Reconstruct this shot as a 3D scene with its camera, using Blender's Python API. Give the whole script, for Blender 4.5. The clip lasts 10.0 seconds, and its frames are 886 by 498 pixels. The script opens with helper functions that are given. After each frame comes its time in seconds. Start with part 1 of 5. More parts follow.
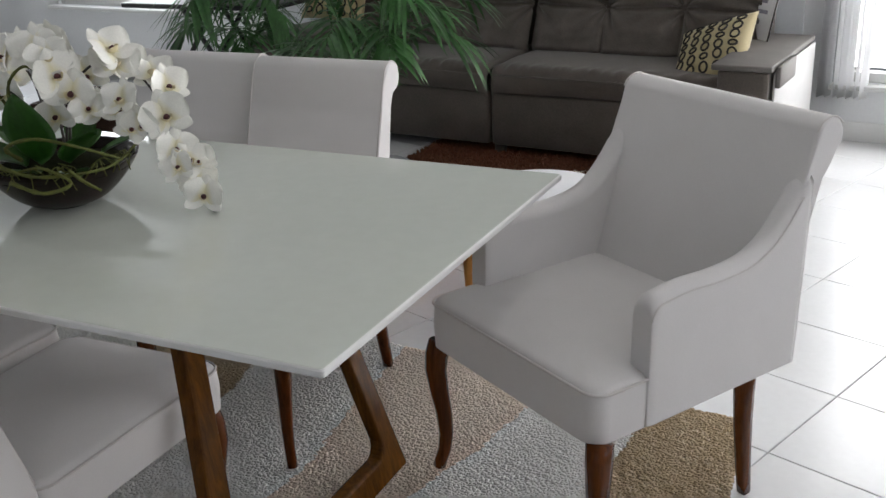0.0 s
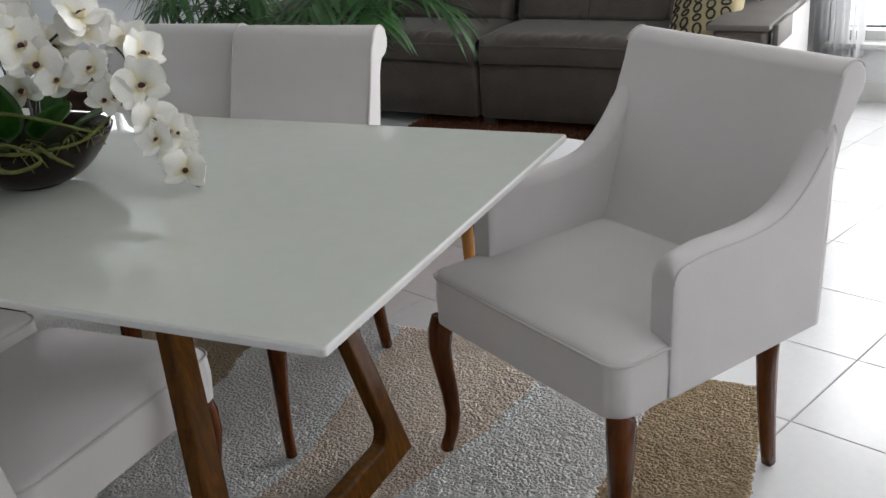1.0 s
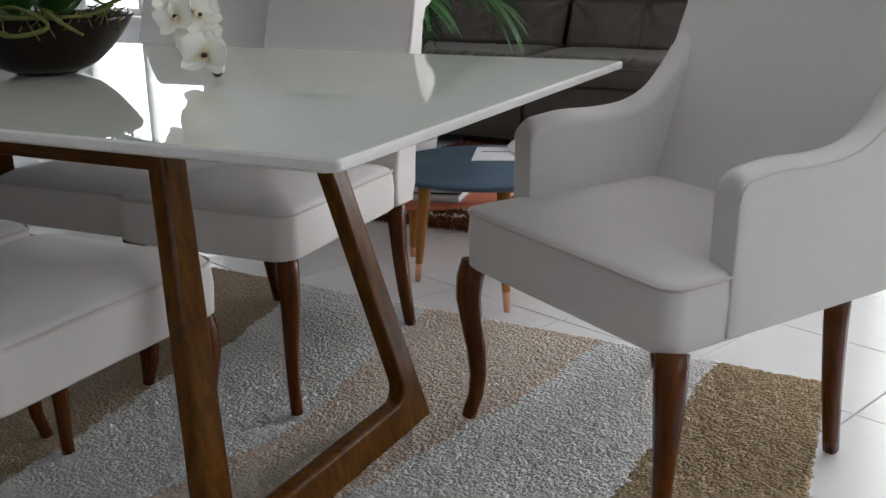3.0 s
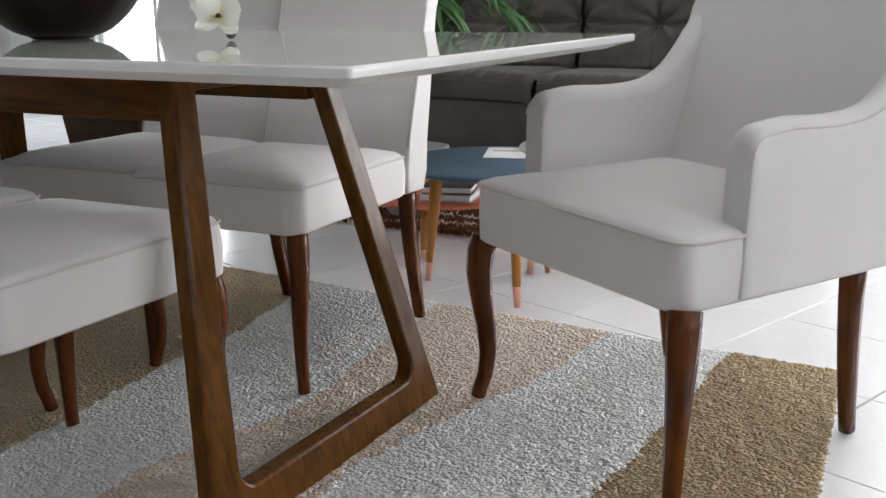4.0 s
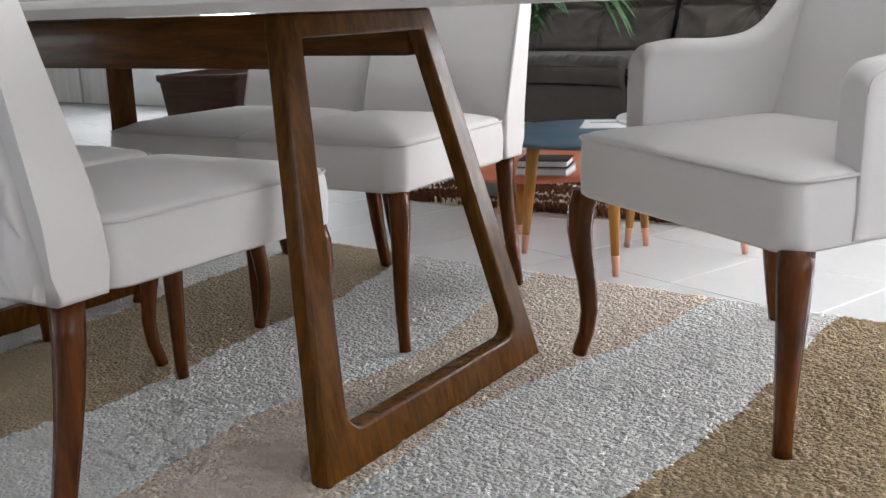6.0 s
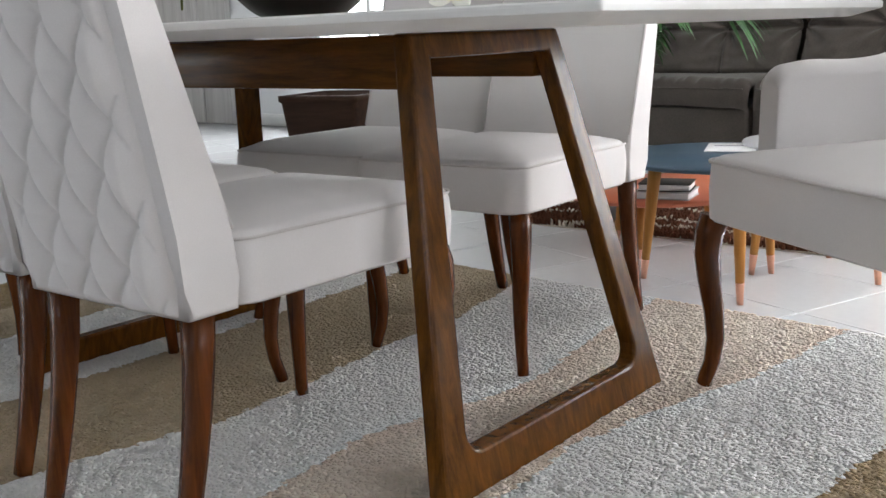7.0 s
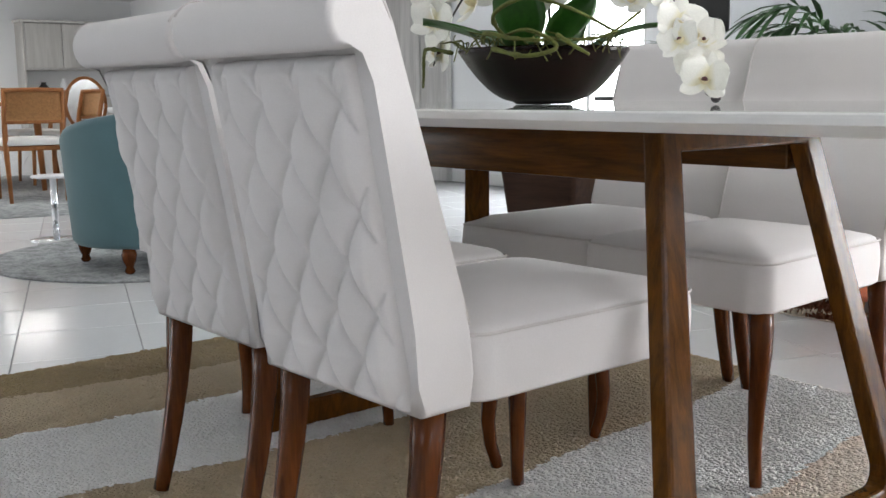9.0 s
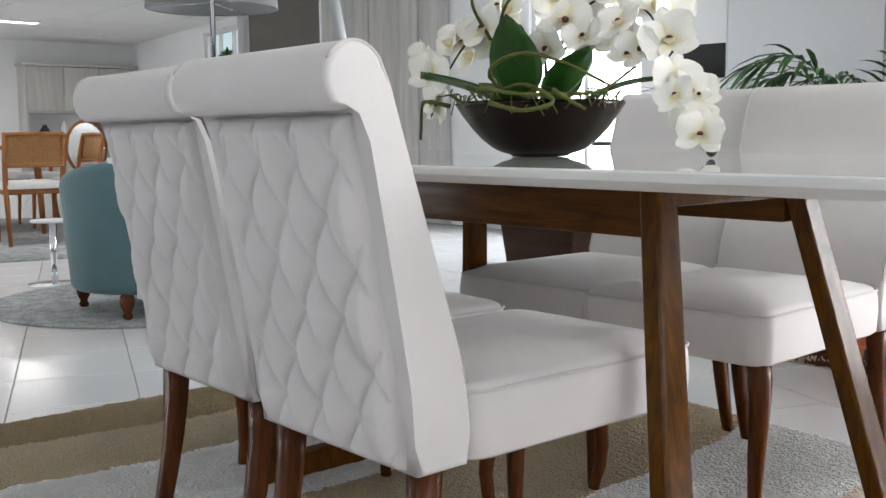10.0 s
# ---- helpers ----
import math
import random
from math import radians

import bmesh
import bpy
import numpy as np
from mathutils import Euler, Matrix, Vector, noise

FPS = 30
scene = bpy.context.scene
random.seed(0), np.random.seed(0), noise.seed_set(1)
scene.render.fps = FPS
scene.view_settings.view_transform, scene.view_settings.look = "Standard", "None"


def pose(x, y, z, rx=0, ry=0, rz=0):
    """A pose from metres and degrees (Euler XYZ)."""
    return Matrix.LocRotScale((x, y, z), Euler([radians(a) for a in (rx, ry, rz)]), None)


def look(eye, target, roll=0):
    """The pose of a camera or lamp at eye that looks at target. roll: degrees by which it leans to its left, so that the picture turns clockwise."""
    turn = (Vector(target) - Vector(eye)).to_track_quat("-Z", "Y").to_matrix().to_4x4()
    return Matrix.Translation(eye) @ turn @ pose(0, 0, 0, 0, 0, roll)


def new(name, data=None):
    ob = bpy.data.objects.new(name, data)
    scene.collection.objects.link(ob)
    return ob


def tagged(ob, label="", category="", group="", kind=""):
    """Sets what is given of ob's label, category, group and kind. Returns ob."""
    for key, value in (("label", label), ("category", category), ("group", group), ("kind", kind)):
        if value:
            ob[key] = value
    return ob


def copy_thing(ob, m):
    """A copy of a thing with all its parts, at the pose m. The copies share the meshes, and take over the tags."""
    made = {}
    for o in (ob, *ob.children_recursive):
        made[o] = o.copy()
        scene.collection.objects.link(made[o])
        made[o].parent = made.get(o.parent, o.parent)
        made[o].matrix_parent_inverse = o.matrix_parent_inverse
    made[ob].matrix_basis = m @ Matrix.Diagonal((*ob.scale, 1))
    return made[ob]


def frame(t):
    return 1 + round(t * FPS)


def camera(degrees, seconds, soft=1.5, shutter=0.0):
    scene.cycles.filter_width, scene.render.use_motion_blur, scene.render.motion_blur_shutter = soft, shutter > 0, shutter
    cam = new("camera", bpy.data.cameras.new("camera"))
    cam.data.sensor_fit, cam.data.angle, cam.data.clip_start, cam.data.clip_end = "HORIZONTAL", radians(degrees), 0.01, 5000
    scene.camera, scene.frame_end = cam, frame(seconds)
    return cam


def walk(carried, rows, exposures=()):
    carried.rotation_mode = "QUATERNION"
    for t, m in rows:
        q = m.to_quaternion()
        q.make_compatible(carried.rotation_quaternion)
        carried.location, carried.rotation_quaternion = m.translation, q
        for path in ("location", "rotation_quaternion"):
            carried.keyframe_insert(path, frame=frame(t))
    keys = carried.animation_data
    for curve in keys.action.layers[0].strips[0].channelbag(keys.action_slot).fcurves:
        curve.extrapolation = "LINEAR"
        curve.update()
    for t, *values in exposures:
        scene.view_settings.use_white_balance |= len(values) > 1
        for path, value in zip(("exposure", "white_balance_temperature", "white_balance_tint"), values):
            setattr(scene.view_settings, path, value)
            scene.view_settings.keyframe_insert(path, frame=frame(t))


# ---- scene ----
cam = camera(47.3, 10.0)
EXPOSURES = [(0.0, -0.48), (1.5, -0.46), (2.5, -0.7), (4.0, 0.0), (5.0, 0.17), (7.5, 0.33), (8.5, 0.42), (10.0, 0.44)]
PATH = [
    (0, (0.711, -1.052, 1.409), (-0.115, 0.627, 0.703), -2.3),
    (0.5, (0.666, -1.014, 1.38), (-0.141, 0.672, 0.666), -3.5),
    (1, (0.63, -0.959, 1.334), (-0.169, 0.72, 0.597), -4.2),
    (1.5, (0.611, -0.919, 1.271), (-0.205, 0.743, 0.516), -4.5),
    (2, (0.598, -0.89, 1.181), (-0.239, 0.767, 0.436), -3.9),
    (2.5, (0.573, -0.883, 1.077), (-0.279, 0.8, 0.412), -2.1),
    (4, (0.587, -0.913, 0.83), (-0.314, 0.806, 0.347), -0.5),
    (4.5, (0.592, -0.922, 0.797), (-0.332, 0.785, 0.317), -1.0),
    (5, (0.595, -0.924, 0.766), (-0.365, 0.758, 0.271), -1.6),
    (6.5, (0.563, -0.959, 0.73), (-0.567, 0.631, 0.289), -2.0),
    (7, (0.545, -0.951, 0.73), (-0.686, 0.57, 0.312), -2.1),
    (7.5, (0.515, -0.941, 0.737), (-0.804, 0.509, 0.343), -2.0),
    (8, (0.497, -0.932, 0.755), (-0.896, 0.458, 0.395), -1.5),
    (8.5, (0.473, -0.935, 0.766), (-0.992, 0.386, 0.433), -0.8),
    (9, (0.453, -0.937, 0.781), (-1.069, 0.324, 0.479), -0.6),
    (9.5, (0.45, -0.938, 0.793), (-1.086, 0.316, 0.536), -0.5),
    (10, (0.454, -0.933, 0.803), (-1.075, 0.337, 0.58), -0.6),
]
walk(cam, [(t, look(eye, target, roll)) for t, eye, target, roll in PATH], EXPOSURES)

# ---- world and light ----
world = bpy.data.worlds.new("daylight")
scene.world = world
world.use_nodes = True
_n = world.node_tree.nodes
_sky = _n.new("ShaderNodeTexSky")
_sky.sky_type, _sky.sun_disc = "NISHITA", False
_sky.sun_elevation, _sky.sun_rotation = radians(48), radians(150)
world.node_tree.links.new(_sky.outputs[0], _n["Background"].inputs[0])
_n["Background"].inputs[1].default_value = 0.12


def area_light(name, at, target, wide, high, watts, colour=(0.98, 0.975, 0.985)):
    """An area lamp in a window's opening, for the sky's light, or under a ceiling strip."""
    lamp = bpy.data.lights.new(name, "AREA")
    lamp.shape, lamp.size, lamp.size_y, lamp.energy, lamp.color = "RECTANGLE", wide, high, watts, colour
    ob = new(name, lamp)
    ob.matrix_world = look(at, target)
    return ob


WATTS = dict(front=25, right=38, sofa=118, left=50, far=120)
STRIP = 3
# The strip at (-14.9, 3.8) is real; the others are added for overhead light.
STRIPS = ((0.4, 0.9), (-3.4, 0.9), (-7.2, 0.9), (-11.0, 0.9), (-14.9, 3.8), (-14.9, 0.6), (0.4, -2.4), (-3.4, -2.4), (-7.2, -2.4))
# Front and right lamps stand in unseen windows, added to light the table.
area_light("area_light", (0.2, -5.6, 1.95), (0.2, 0, 0.95), 5.6, 0.95, WATTS["front"], (0.90, 0.95, 1.0))
area_light("area_light", (3.35, 1.0, 1.85), (0, 1.0, 1.2), 4.0, 1.1, WATTS["right"])
area_light("area_light", (1.6, 4.50, 1.2), (1.3, 0, 0.9), 2.5, 1.7, WATTS["sofa"])
area_light("area_light", (-4.87, 5.02, 1.35), (-5.2, 0, 0.9), 1.2, 1.6, WATTS["left"], (0.90, 0.95, 1.0))
# Added fill for the far end, tilted up to brighten the ceiling.
area_light("area_light", (-12.0, -5.6, 1.4), (-12.0, 0, 3.0), 7.0, 2.0, WATTS["far"])

for _x, _y in STRIPS:
    area_light("strip_light", (_x, _y, 2.475), (_x, _y, 0), 0.16, 0.7, (0.7 * STRIP if _x > 0 else 0.4 * STRIP) if _x > -6 else 5 * STRIP, (1.0, 0.98, 0.95))


# ---- materials ----
def mat(name, colour, rough=0.6, metal=0.0, var=0.12, scale=8.0, fine=120.0, bump=0.15, depth=0.002, coat=0.0, sheen=0.0, island=0.0, objvar=0.0, spec=0.5):
    """A surface with two scales of variation in tone and a fine relief."""
    m = bpy.data.materials.new(name)
    m.use_nodes = True
    nt = m.node_tree
    nd, ln, b = nt.nodes, nt.links, nt.nodes["Principled BSDF"]
    b.inputs["Roughness"].default_value, b.inputs["Metallic"].default_value = rough, metal
    b.inputs["Coat Weight"].default_value, b.inputs["Coat Roughness"].default_value = coat, 0.08
    b.inputs["Sheen Weight"].default_value = sheen
    b.inputs["Specular IOR Level"].default_value = spec
    tc = nd.new("ShaderNodeTexCoord")
    big, small = nd.new("ShaderNodeTexNoise"), nd.new("ShaderNodeTexNoise")
    big.inputs["Scale"].default_value, small.inputs["Scale"].default_value = scale, fine
    big.inputs["Detail"].default_value, small.inputs["Detail"].default_value = 3, 4
    for k in (big, small):
        ln.new(tc.outputs["Object"], k.inputs["Vector"])
    add = nd.new("ShaderNodeMath")
    add.operation = "ADD"
    ln.new(big.outputs["Fac"], add.inputs[0])
    ln.new(small.outputs["Fac"], add.inputs[1])
    last = add
    for amount, node, out in ((island, "ShaderNodeNewGeometry", "Random Per Island"), (objvar, "ShaderNodeObjectInfo", "Random")):
        if amount:
            g, mul = nd.new(node), nd.new("ShaderNodeMath")
            mul.operation = "MULTIPLY_ADD"
            mul.inputs[1].default_value = amount
            ln.new(g.outputs[out], mul.inputs[0])
            ln.new(last.outputs[0], mul.inputs[2])
            last = mul
    mr = nd.new("ShaderNodeMapRange")
    mr.inputs["From Min"].default_value, mr.inputs["From Max"].default_value = 0.6, 1.4 + island + objvar
    mr.inputs["To Min"].default_value, mr.inputs["To Max"].default_value = 1 - var, 1 + var
    ln.new(last.outputs[0], mr.inputs["Value"])
    mix = nd.new("ShaderNodeVectorMath")
    mix.operation = "SCALE"
    mix.inputs[0].default_value = colour
    ln.new(mr.outputs[0], mix.inputs["Scale"])
    ln.new(mix.outputs[0], b.inputs["Base Color"])
    if bump:
        bp = nd.new("ShaderNodeBump")
        bp.inputs["Strength"].default_value, bp.inputs["Distance"].default_value = bump, depth
        ln.new(small.outputs["Fac"], bp.inputs["Height"])
        ln.new(bp.outputs[0], b.inputs["Normal"])
    return m


def wood(name, dark, light, rough=0.35, along="z", ring=14.0, coat=0.08):
    """Stained wood with grain drawn out along one axis."""
    m = bpy.data.materials.new(name)
    m.use_nodes = True
    nt = m.node_tree
    nd, ln, b = nt.nodes, nt.links, nt.nodes["Principled BSDF"]
    b.inputs["Roughness"].default_value, b.inputs["Coat Weight"].default_value, b.inputs["Coat Roughness"].default_value = rough, coat, 0.16
    b.inputs["Specular IOR Level"].default_value = 0.14
    tc, mp = nd.new("ShaderNodeTexCoord"), nd.new("ShaderNodeMapping")
    mp.inputs["Scale"].default_value = {"x": (0.08, 1, 1), "y": (1, 0.08, 1), "z": (1, 1, 0.08)}[along]
    ns, fn = nd.new("ShaderNodeTexNoise"), nd.new("ShaderNodeTexNoise")
    ns.inputs["Scale"].default_value, ns.inputs["Detail"].default_value, ns.inputs["Distortion"].default_value = ring * 2, 5, 0.6
    fn.inputs["Scale"].default_value, fn.inputs["Detail"].default_value = ring * 14, 3
    ln.new(tc.outputs["Object"], mp.inputs["Vector"])
    ln.new(mp.outputs[0], ns.inputs["Vector"])
    ln.new(mp.outputs[0], fn.inputs["Vector"])
    av = nd.new("ShaderNodeMath")
    av.operation = "MULTIPLY_ADD"
    av.inputs[1].default_value = 0.35
    ln.new(fn.outputs["Fac"], av.inputs[0])
    ln.new(ns.outputs["Fac"], av.inputs[2])
    cr = nd.new("ShaderNodeValToRGB")
    cr.color_ramp.elements[0].position, cr.color_ramp.elements[0].color = 0.35, (*dark, 1)
    cr.color_ramp.elements[1].position, cr.color_ramp.elements[1].color = 1.0, (*light, 1)
    ln.new(av.outputs[0], cr.inputs["Fac"])
    ln.new(cr.outputs[0], b.inputs["Base Color"])
    bp = nd.new("ShaderNodeBump")
    bp.inputs["Strength"].default_value, bp.inputs["Distance"].default_value = 0.12, 0.001
    ln.new(fn.outputs["Fac"], bp.inputs["Height"])
    ln.new(bp.outputs[0], b.inputs["Normal"])
    return m


def glow(name, colour, strength):
    m = bpy.data.materials.new(name)
    m.use_nodes = True
    b = m.node_tree.nodes["Principled BSDF"]
    b.inputs["Emission Color"].default_value, b.inputs["Emission Strength"].default_value = (*colour, 1), strength
    b.inputs["Base Color"].default_value = (*colour, 1)
    return m


def glass(name):
    m = bpy.data.materials.new(name)
    m.use_nodes = True
    b = m.node_tree.nodes["Principled BSDF"]
    b.inputs["Transmission Weight"].default_value, b.inputs["Roughness"].default_value, b.inputs["IOR"].default_value = 1.0, 0.02, 1.1
    return m


LINEN = mat("cream_linen", (0.635, 0.615, 0.61), 0.85, var=0.05, scale=5, fine=420, bump=0.25, depth=0.0008, sheen=0.15, spec=0.25)
PIPING = mat("cream_piping", (0.56, 0.53, 0.52), 0.8, var=0.05, fine=500, bump=0.2, depth=0.0005)
WALNUT = wood("walnut", (0.034, 0.0115, 0.0014), (0.150, 0.055, 0.0060), 0.24, "z", 34)
WALNUT_X = wood("walnut_lengthwise", (0.034, 0.0115, 0.0014), (0.150, 0.055, 0.0060), 0.24, "x", 34)
WALNUT_Y = wood("walnut_crosswise", (0.034, 0.0115, 0.0014), (0.150, 0.055, 0.0060), 0.24, "y", 34)
MAHOGANY = wood("red_brown_wood", (0.022, 0.0054, 0.0014), (0.165, 0.046, 0.0095), 0.26, "z", 18, 0.25)
HONEY = wood("honey_wood", (0.36, 0.15, 0.035), (0.55, 0.27, 0.075), 0.4, "z", 14)
TEAK = wood("teak", (0.20, 0.075, 0.025), (0.36, 0.15, 0.055), 0.45, "z", 14)
COPPER = mat("copper", (0.78, 0.42, 0.30), 0.28, 1.0, var=0.06, bump=0.05)
CHROME = mat("chrome", (0.75, 0.76, 0.78), 0.12, 1.0, var=0.03, bump=0.0)
TOPWHITE = mat("lacquered_glass", (0.60, 0.63, 0.575), 0.018, var=0.03, scale=2.5, fine=30, bump=0.0, coat=0.0, spec=0.85)
EDGEWHITE = mat("white_lacquer_edge", (0.70, 0.70, 0.69), 0.3, var=0.03, fine=60, bump=0.05)
SUEDE = mat("dark_grey_suede", (0.088, 0.073, 0.062), 0.62, var=0.28, scale=7, fine=160, bump=0.4, depth=0.002, sheen=0.2, spec=0.3)
SUEDE_TOP = mat("grey_suede_board", (0.14, 0.13, 0.12), 0.75, var=0.15, scale=9, fine=200, bump=0.2)
PANEL = mat("pale_side_panel", (0.46, 0.455, 0.45), 0.6, var=0.04, fine=90, bump=0.1)
WALLWHITE = mat("white_wall_paint", (0.76, 0.77, 0.78), 0.75, var=0.04, scale=1.2, fine=60, bump=0.08)
WALLGREY = mat("pale_grey_panel", (0.62, 0.64, 0.66), 0.55, var=0.04, scale=1.5, fine=70, bump=0.06)
# Invented colour for unseen walls, dark to weaken the bounced light.
WALLDIM = mat("dim_unseen_wall", (0.27, 0.25, 0.235), 0.8, var=0.06, scale=1.2, fine=60, bump=0.08)
CEIL = mat("white_ceiling_board", (0.78, 0.78, 0.77), 0.85, var=0.04, scale=2, fine=200, bump=0.15)
TILE = mat("white_glazed_tile", (0.74, 0.745, 0.75), 0.16, var=0.05, scale=3, fine=40, bump=0.02, depth=0.001, objvar=0.25)
GROUT = mat("grey_grout", (0.30, 0.30, 0.30), 0.9, var=0.2, scale=6, fine=150, bump=0.2)
RUG_WHITE = mat("white_shag", (0.87, 0.855, 0.81), 0.95, var=0.06, scale=3, fine=60, bump=0.0, island=0.5, spec=0.1)
# Real beige, taken darker to stand for shade over the rug's left half.
RUG_BEIGE_DIM = mat("beige_shag", (0.37, 0.28, 0.175), 0.95, var=0.09, scale=3, fine=60, bump=0.0, island=0.5, spec=0.1)
RUG_PINK = mat("warm_beige_shag", (0.78, 0.60, 0.46), 0.95, var=0.06, scale=3, fine=60, bump=0.0, island=0.5, spec=0.1)
RUG_DARK = mat("tan_brown_shag", (0.34, 0.24, 0.135), 0.95, var=0.18, scale=3, fine=60, bump=0.0, island=0.5, spec=0.1)
# Olive copy of the tan brown, darkened for shade on the left end.
RUG_OLIVE_DIM = mat("shaded_olive_brown_shag", (0.20, 0.140, 0.066), 0.95, var=0.18, scale=3, fine=60, bump=0.0, island=0.5, spec=0.1)
for _m in (RUG_WHITE, RUG_BEIGE_DIM, RUG_PINK, RUG_DARK, RUG_OLIVE_DIM):
    _b = _m.node_tree.nodes["Principled BSDF"]
    _b.inputs["Subsurface Weight"].default_value = 0.9
    _b.inputs["Subsurface Radius"].default_value = (1.0, 1.0, 1.0)
    _b.inputs["Subsurface Scale"].default_value = 0.012
RUG_BACK = mat("rug_backing", (0.50, 0.45, 0.37), 0.95, var=0.2, scale=5, fine=200, bump=0.3)
RUG_BROWN = mat("chocolate_shag", (0.13, 0.050, 0.027), 0.95, var=0.35, scale=8, fine=60, bump=0.0, island=0.8, spec=0.1)
RUG_CREAM = mat("cream_shag_line", (0.60, 0.53, 0.44), 0.95, var=0.2, scale=8, fine=60, bump=0.0, island=0.8, spec=0.1)
RUG_GREY = mat("grey_mottled_pile", (0.33, 0.34, 0.34), 0.95, var=0.5, scale=14, fine=60, bump=0.4, depth=0.01, spec=0.1)
BLUE = mat("petrol_blue_lacquer", (0.052, 0.095, 0.145), 0.4, var=0.06, fine=60, bump=0.04)
ORANGE = mat("coral_lacquer", (0.56, 0.155, 0.075), 0.4, var=0.06, fine=60, bump=0.04)
WHITELAC = mat("white_lacquer", (0.78, 0.78, 0.80), 0.3, var=0.02, fine=60, bump=0.03)
TEAL = mat("teal_fabric", (0.085, 0.165, 0.185), 0.85, var=0.1, scale=6, fine=300, bump=0.25, depth=0.001, sheen=0.2)


# ---- shapes ----
def thing(name, label, category, group="", m=None, kind=""):
    ob = new(name)
    ob.empty_display_size = 0.1
    if m is not None:
        ob.matrix_world = m
    return tagged(ob, label, category, group, kind)


def part(name, bm, material, parent=None, label="", smooth=True, m=None):
    """Links a bmesh as one mesh object under a thing or a part."""
    me = bpy.data.meshes.new(name)
    bmesh.ops.recalc_face_normals(bm, faces=bm.faces[:])
    bm.to_mesh(me)
    bm.free()
    if smooth:
        for p in me.polygons:
            p.use_smooth = len(p.vertices) < 13
    me.materials.append(material)
    ob = new(name, me)
    ob.parent = parent
    if m is not None:
        ob.matrix_basis = m
    if smooth and name in ("backrest", "armrest", "seat", "leg_frame"):
        ob.modifiers.new("weighted", "WEIGHTED_NORMAL").weight = 90
    return tagged(ob, label)




def box(lo, hi, bevel=0.003, seg=2, bm=None):
    """A bevelled box between two corners, added to bm."""
    out = bm or bmesh.new()
    one = bmesh.new()
    bmesh.ops.create_cube(one, size=1)
    lo, hi = Vector(lo), Vector(hi)
    for v in one.verts:
        v.co = Vector((lo[i] + (v.co[i] + 0.5) * (hi[i] - lo[i]) for i in range(3)))
    if bevel:
        bmesh.ops.bevel(one, geom=one.edges[:], offset=min(bevel, 0.49 * min(abs(hi[i] - lo[i]) for i in range(3))), segments=seg, affect="EDGES", profile=0.5)
    join(out, one)
    return out


def join(out, one):
    me = bpy.data.meshes.new("tmp")
    one.to_mesh(me)
    one.free()
    out.from_mesh(me)
    bpy.data.meshes.remove(me)
    return out


def rings(rows, cap=True, bm=None):
    """Skins closed rings of points, all of one length."""
    bm = bm or bmesh.new()
    made = [[bm.verts.new(p) for p in row] for row in rows]
    n = len(made[0])
    for a, b in zip(made, made[1:]):
        for i in range(n):
            bm.faces.new((a[i], a[(i + 1) % n], b[(i + 1) % n], b[i]))
    if cap:
        bm.faces.new(made[0][::-1])
        bm.faces.new(made[-1])
    return bm


def rounded(w, d, r, z, cx=0.0, cy=0.0, k=4):
    """A rounded rectangle as a ring of points."""
    r = max(0.001, min(r, w / 2 - 0.0005, d / 2 - 0.0005))
    out = []
    for sx, sy, a0 in ((1, 1, 0), (-1, 1, 90), (-1, -1, 180), (1, -1, 270)):
        for i in range(k + 1):
            a = radians(a0 + 90 * i / k)
            out.append((cx + sx * (w / 2 - r) + r * math.cos(a), cy + sy * (d / 2 - r) + r * math.sin(a), z))
    return out


def cushion(w, d, z0, z1, dome=0.015, r=0.03, edge=0.012, cx=0.0, cy=0.0, low=0.006):
    """An upholstered block: upright sides, a soft edge and a domed top."""
    rows = [rounded(w - 2 * low, d - 2 * low, r, z0, cx, cy), rounded(w, d, r, z0 + low, cx, cy), rounded(w + 0.004, d + 0.004, r, (z0 + z1) / 2, cx, cy), rounded(w, d, r, z1 - edge, cx, cy)]
    for i in range(1, 5):
        a = radians(90 * i / 4)
        s = edge * (1 - math.cos(a))
        rows.append(rounded(w - 2 * s, d - 2 * s, r, z1 - edge + edge * math.sin(a), cx, cy))
    for f in (0.9, 0.78, 0.62, 0.42, 0.2):
        rows.append(rounded((w - 2 * edge) * f, (d - 2 * edge) * f, max(r * f, 0.01), z1 + dome * (1 - f * f) ** 0.8, cx, cy))
    return rings(rows)


def tube(points, radii, n=10, square=0.0, bm=None, cap=True):
    """A limb along points; square > 0 flattens its sides towards a square section."""
    pts = [Vector(p) for p in points]
    if not hasattr(radii, "__len__"):
        radii = [radii] * len(pts)
    rows, side = [], None
    for i, p in enumerate(pts):
        way = (pts[min(i + 1, len(pts) - 1)] - pts[max(i - 1, 0)]).normalized()
        if side is None:
            side = way.cross(Vector((0, 1, 0)) if abs(way.y) < 0.9 else Vector((1, 0, 0))).normalized()
        side = (side - way * side.dot(way)).normalized()
        up = way.cross(side)
        row = []
        for j in range(n):
            a = 2 * math.pi * (j + 0.5) / n
            c, s = math.cos(a), math.sin(a)
            f = 1 / max(abs(c), abs(s)) if square else 1.0
            f = 1 + square * (f - 1)
            row.append(p + radii[i] * f * (c * side + s * up))
        rows.append(row)
    return rings(rows, cap, bm)


def lathe(profile, n=32, at=(0, 0, 0), bm=None, cap=True):
    rows = [[(at[0] + r * math.cos(2 * math.pi * j / n), at[1] + r * math.sin(2 * math.pi * j / n), at[2] + z) for j in range(n)] for r, z in profile]
    return rings(rows, cap, bm)


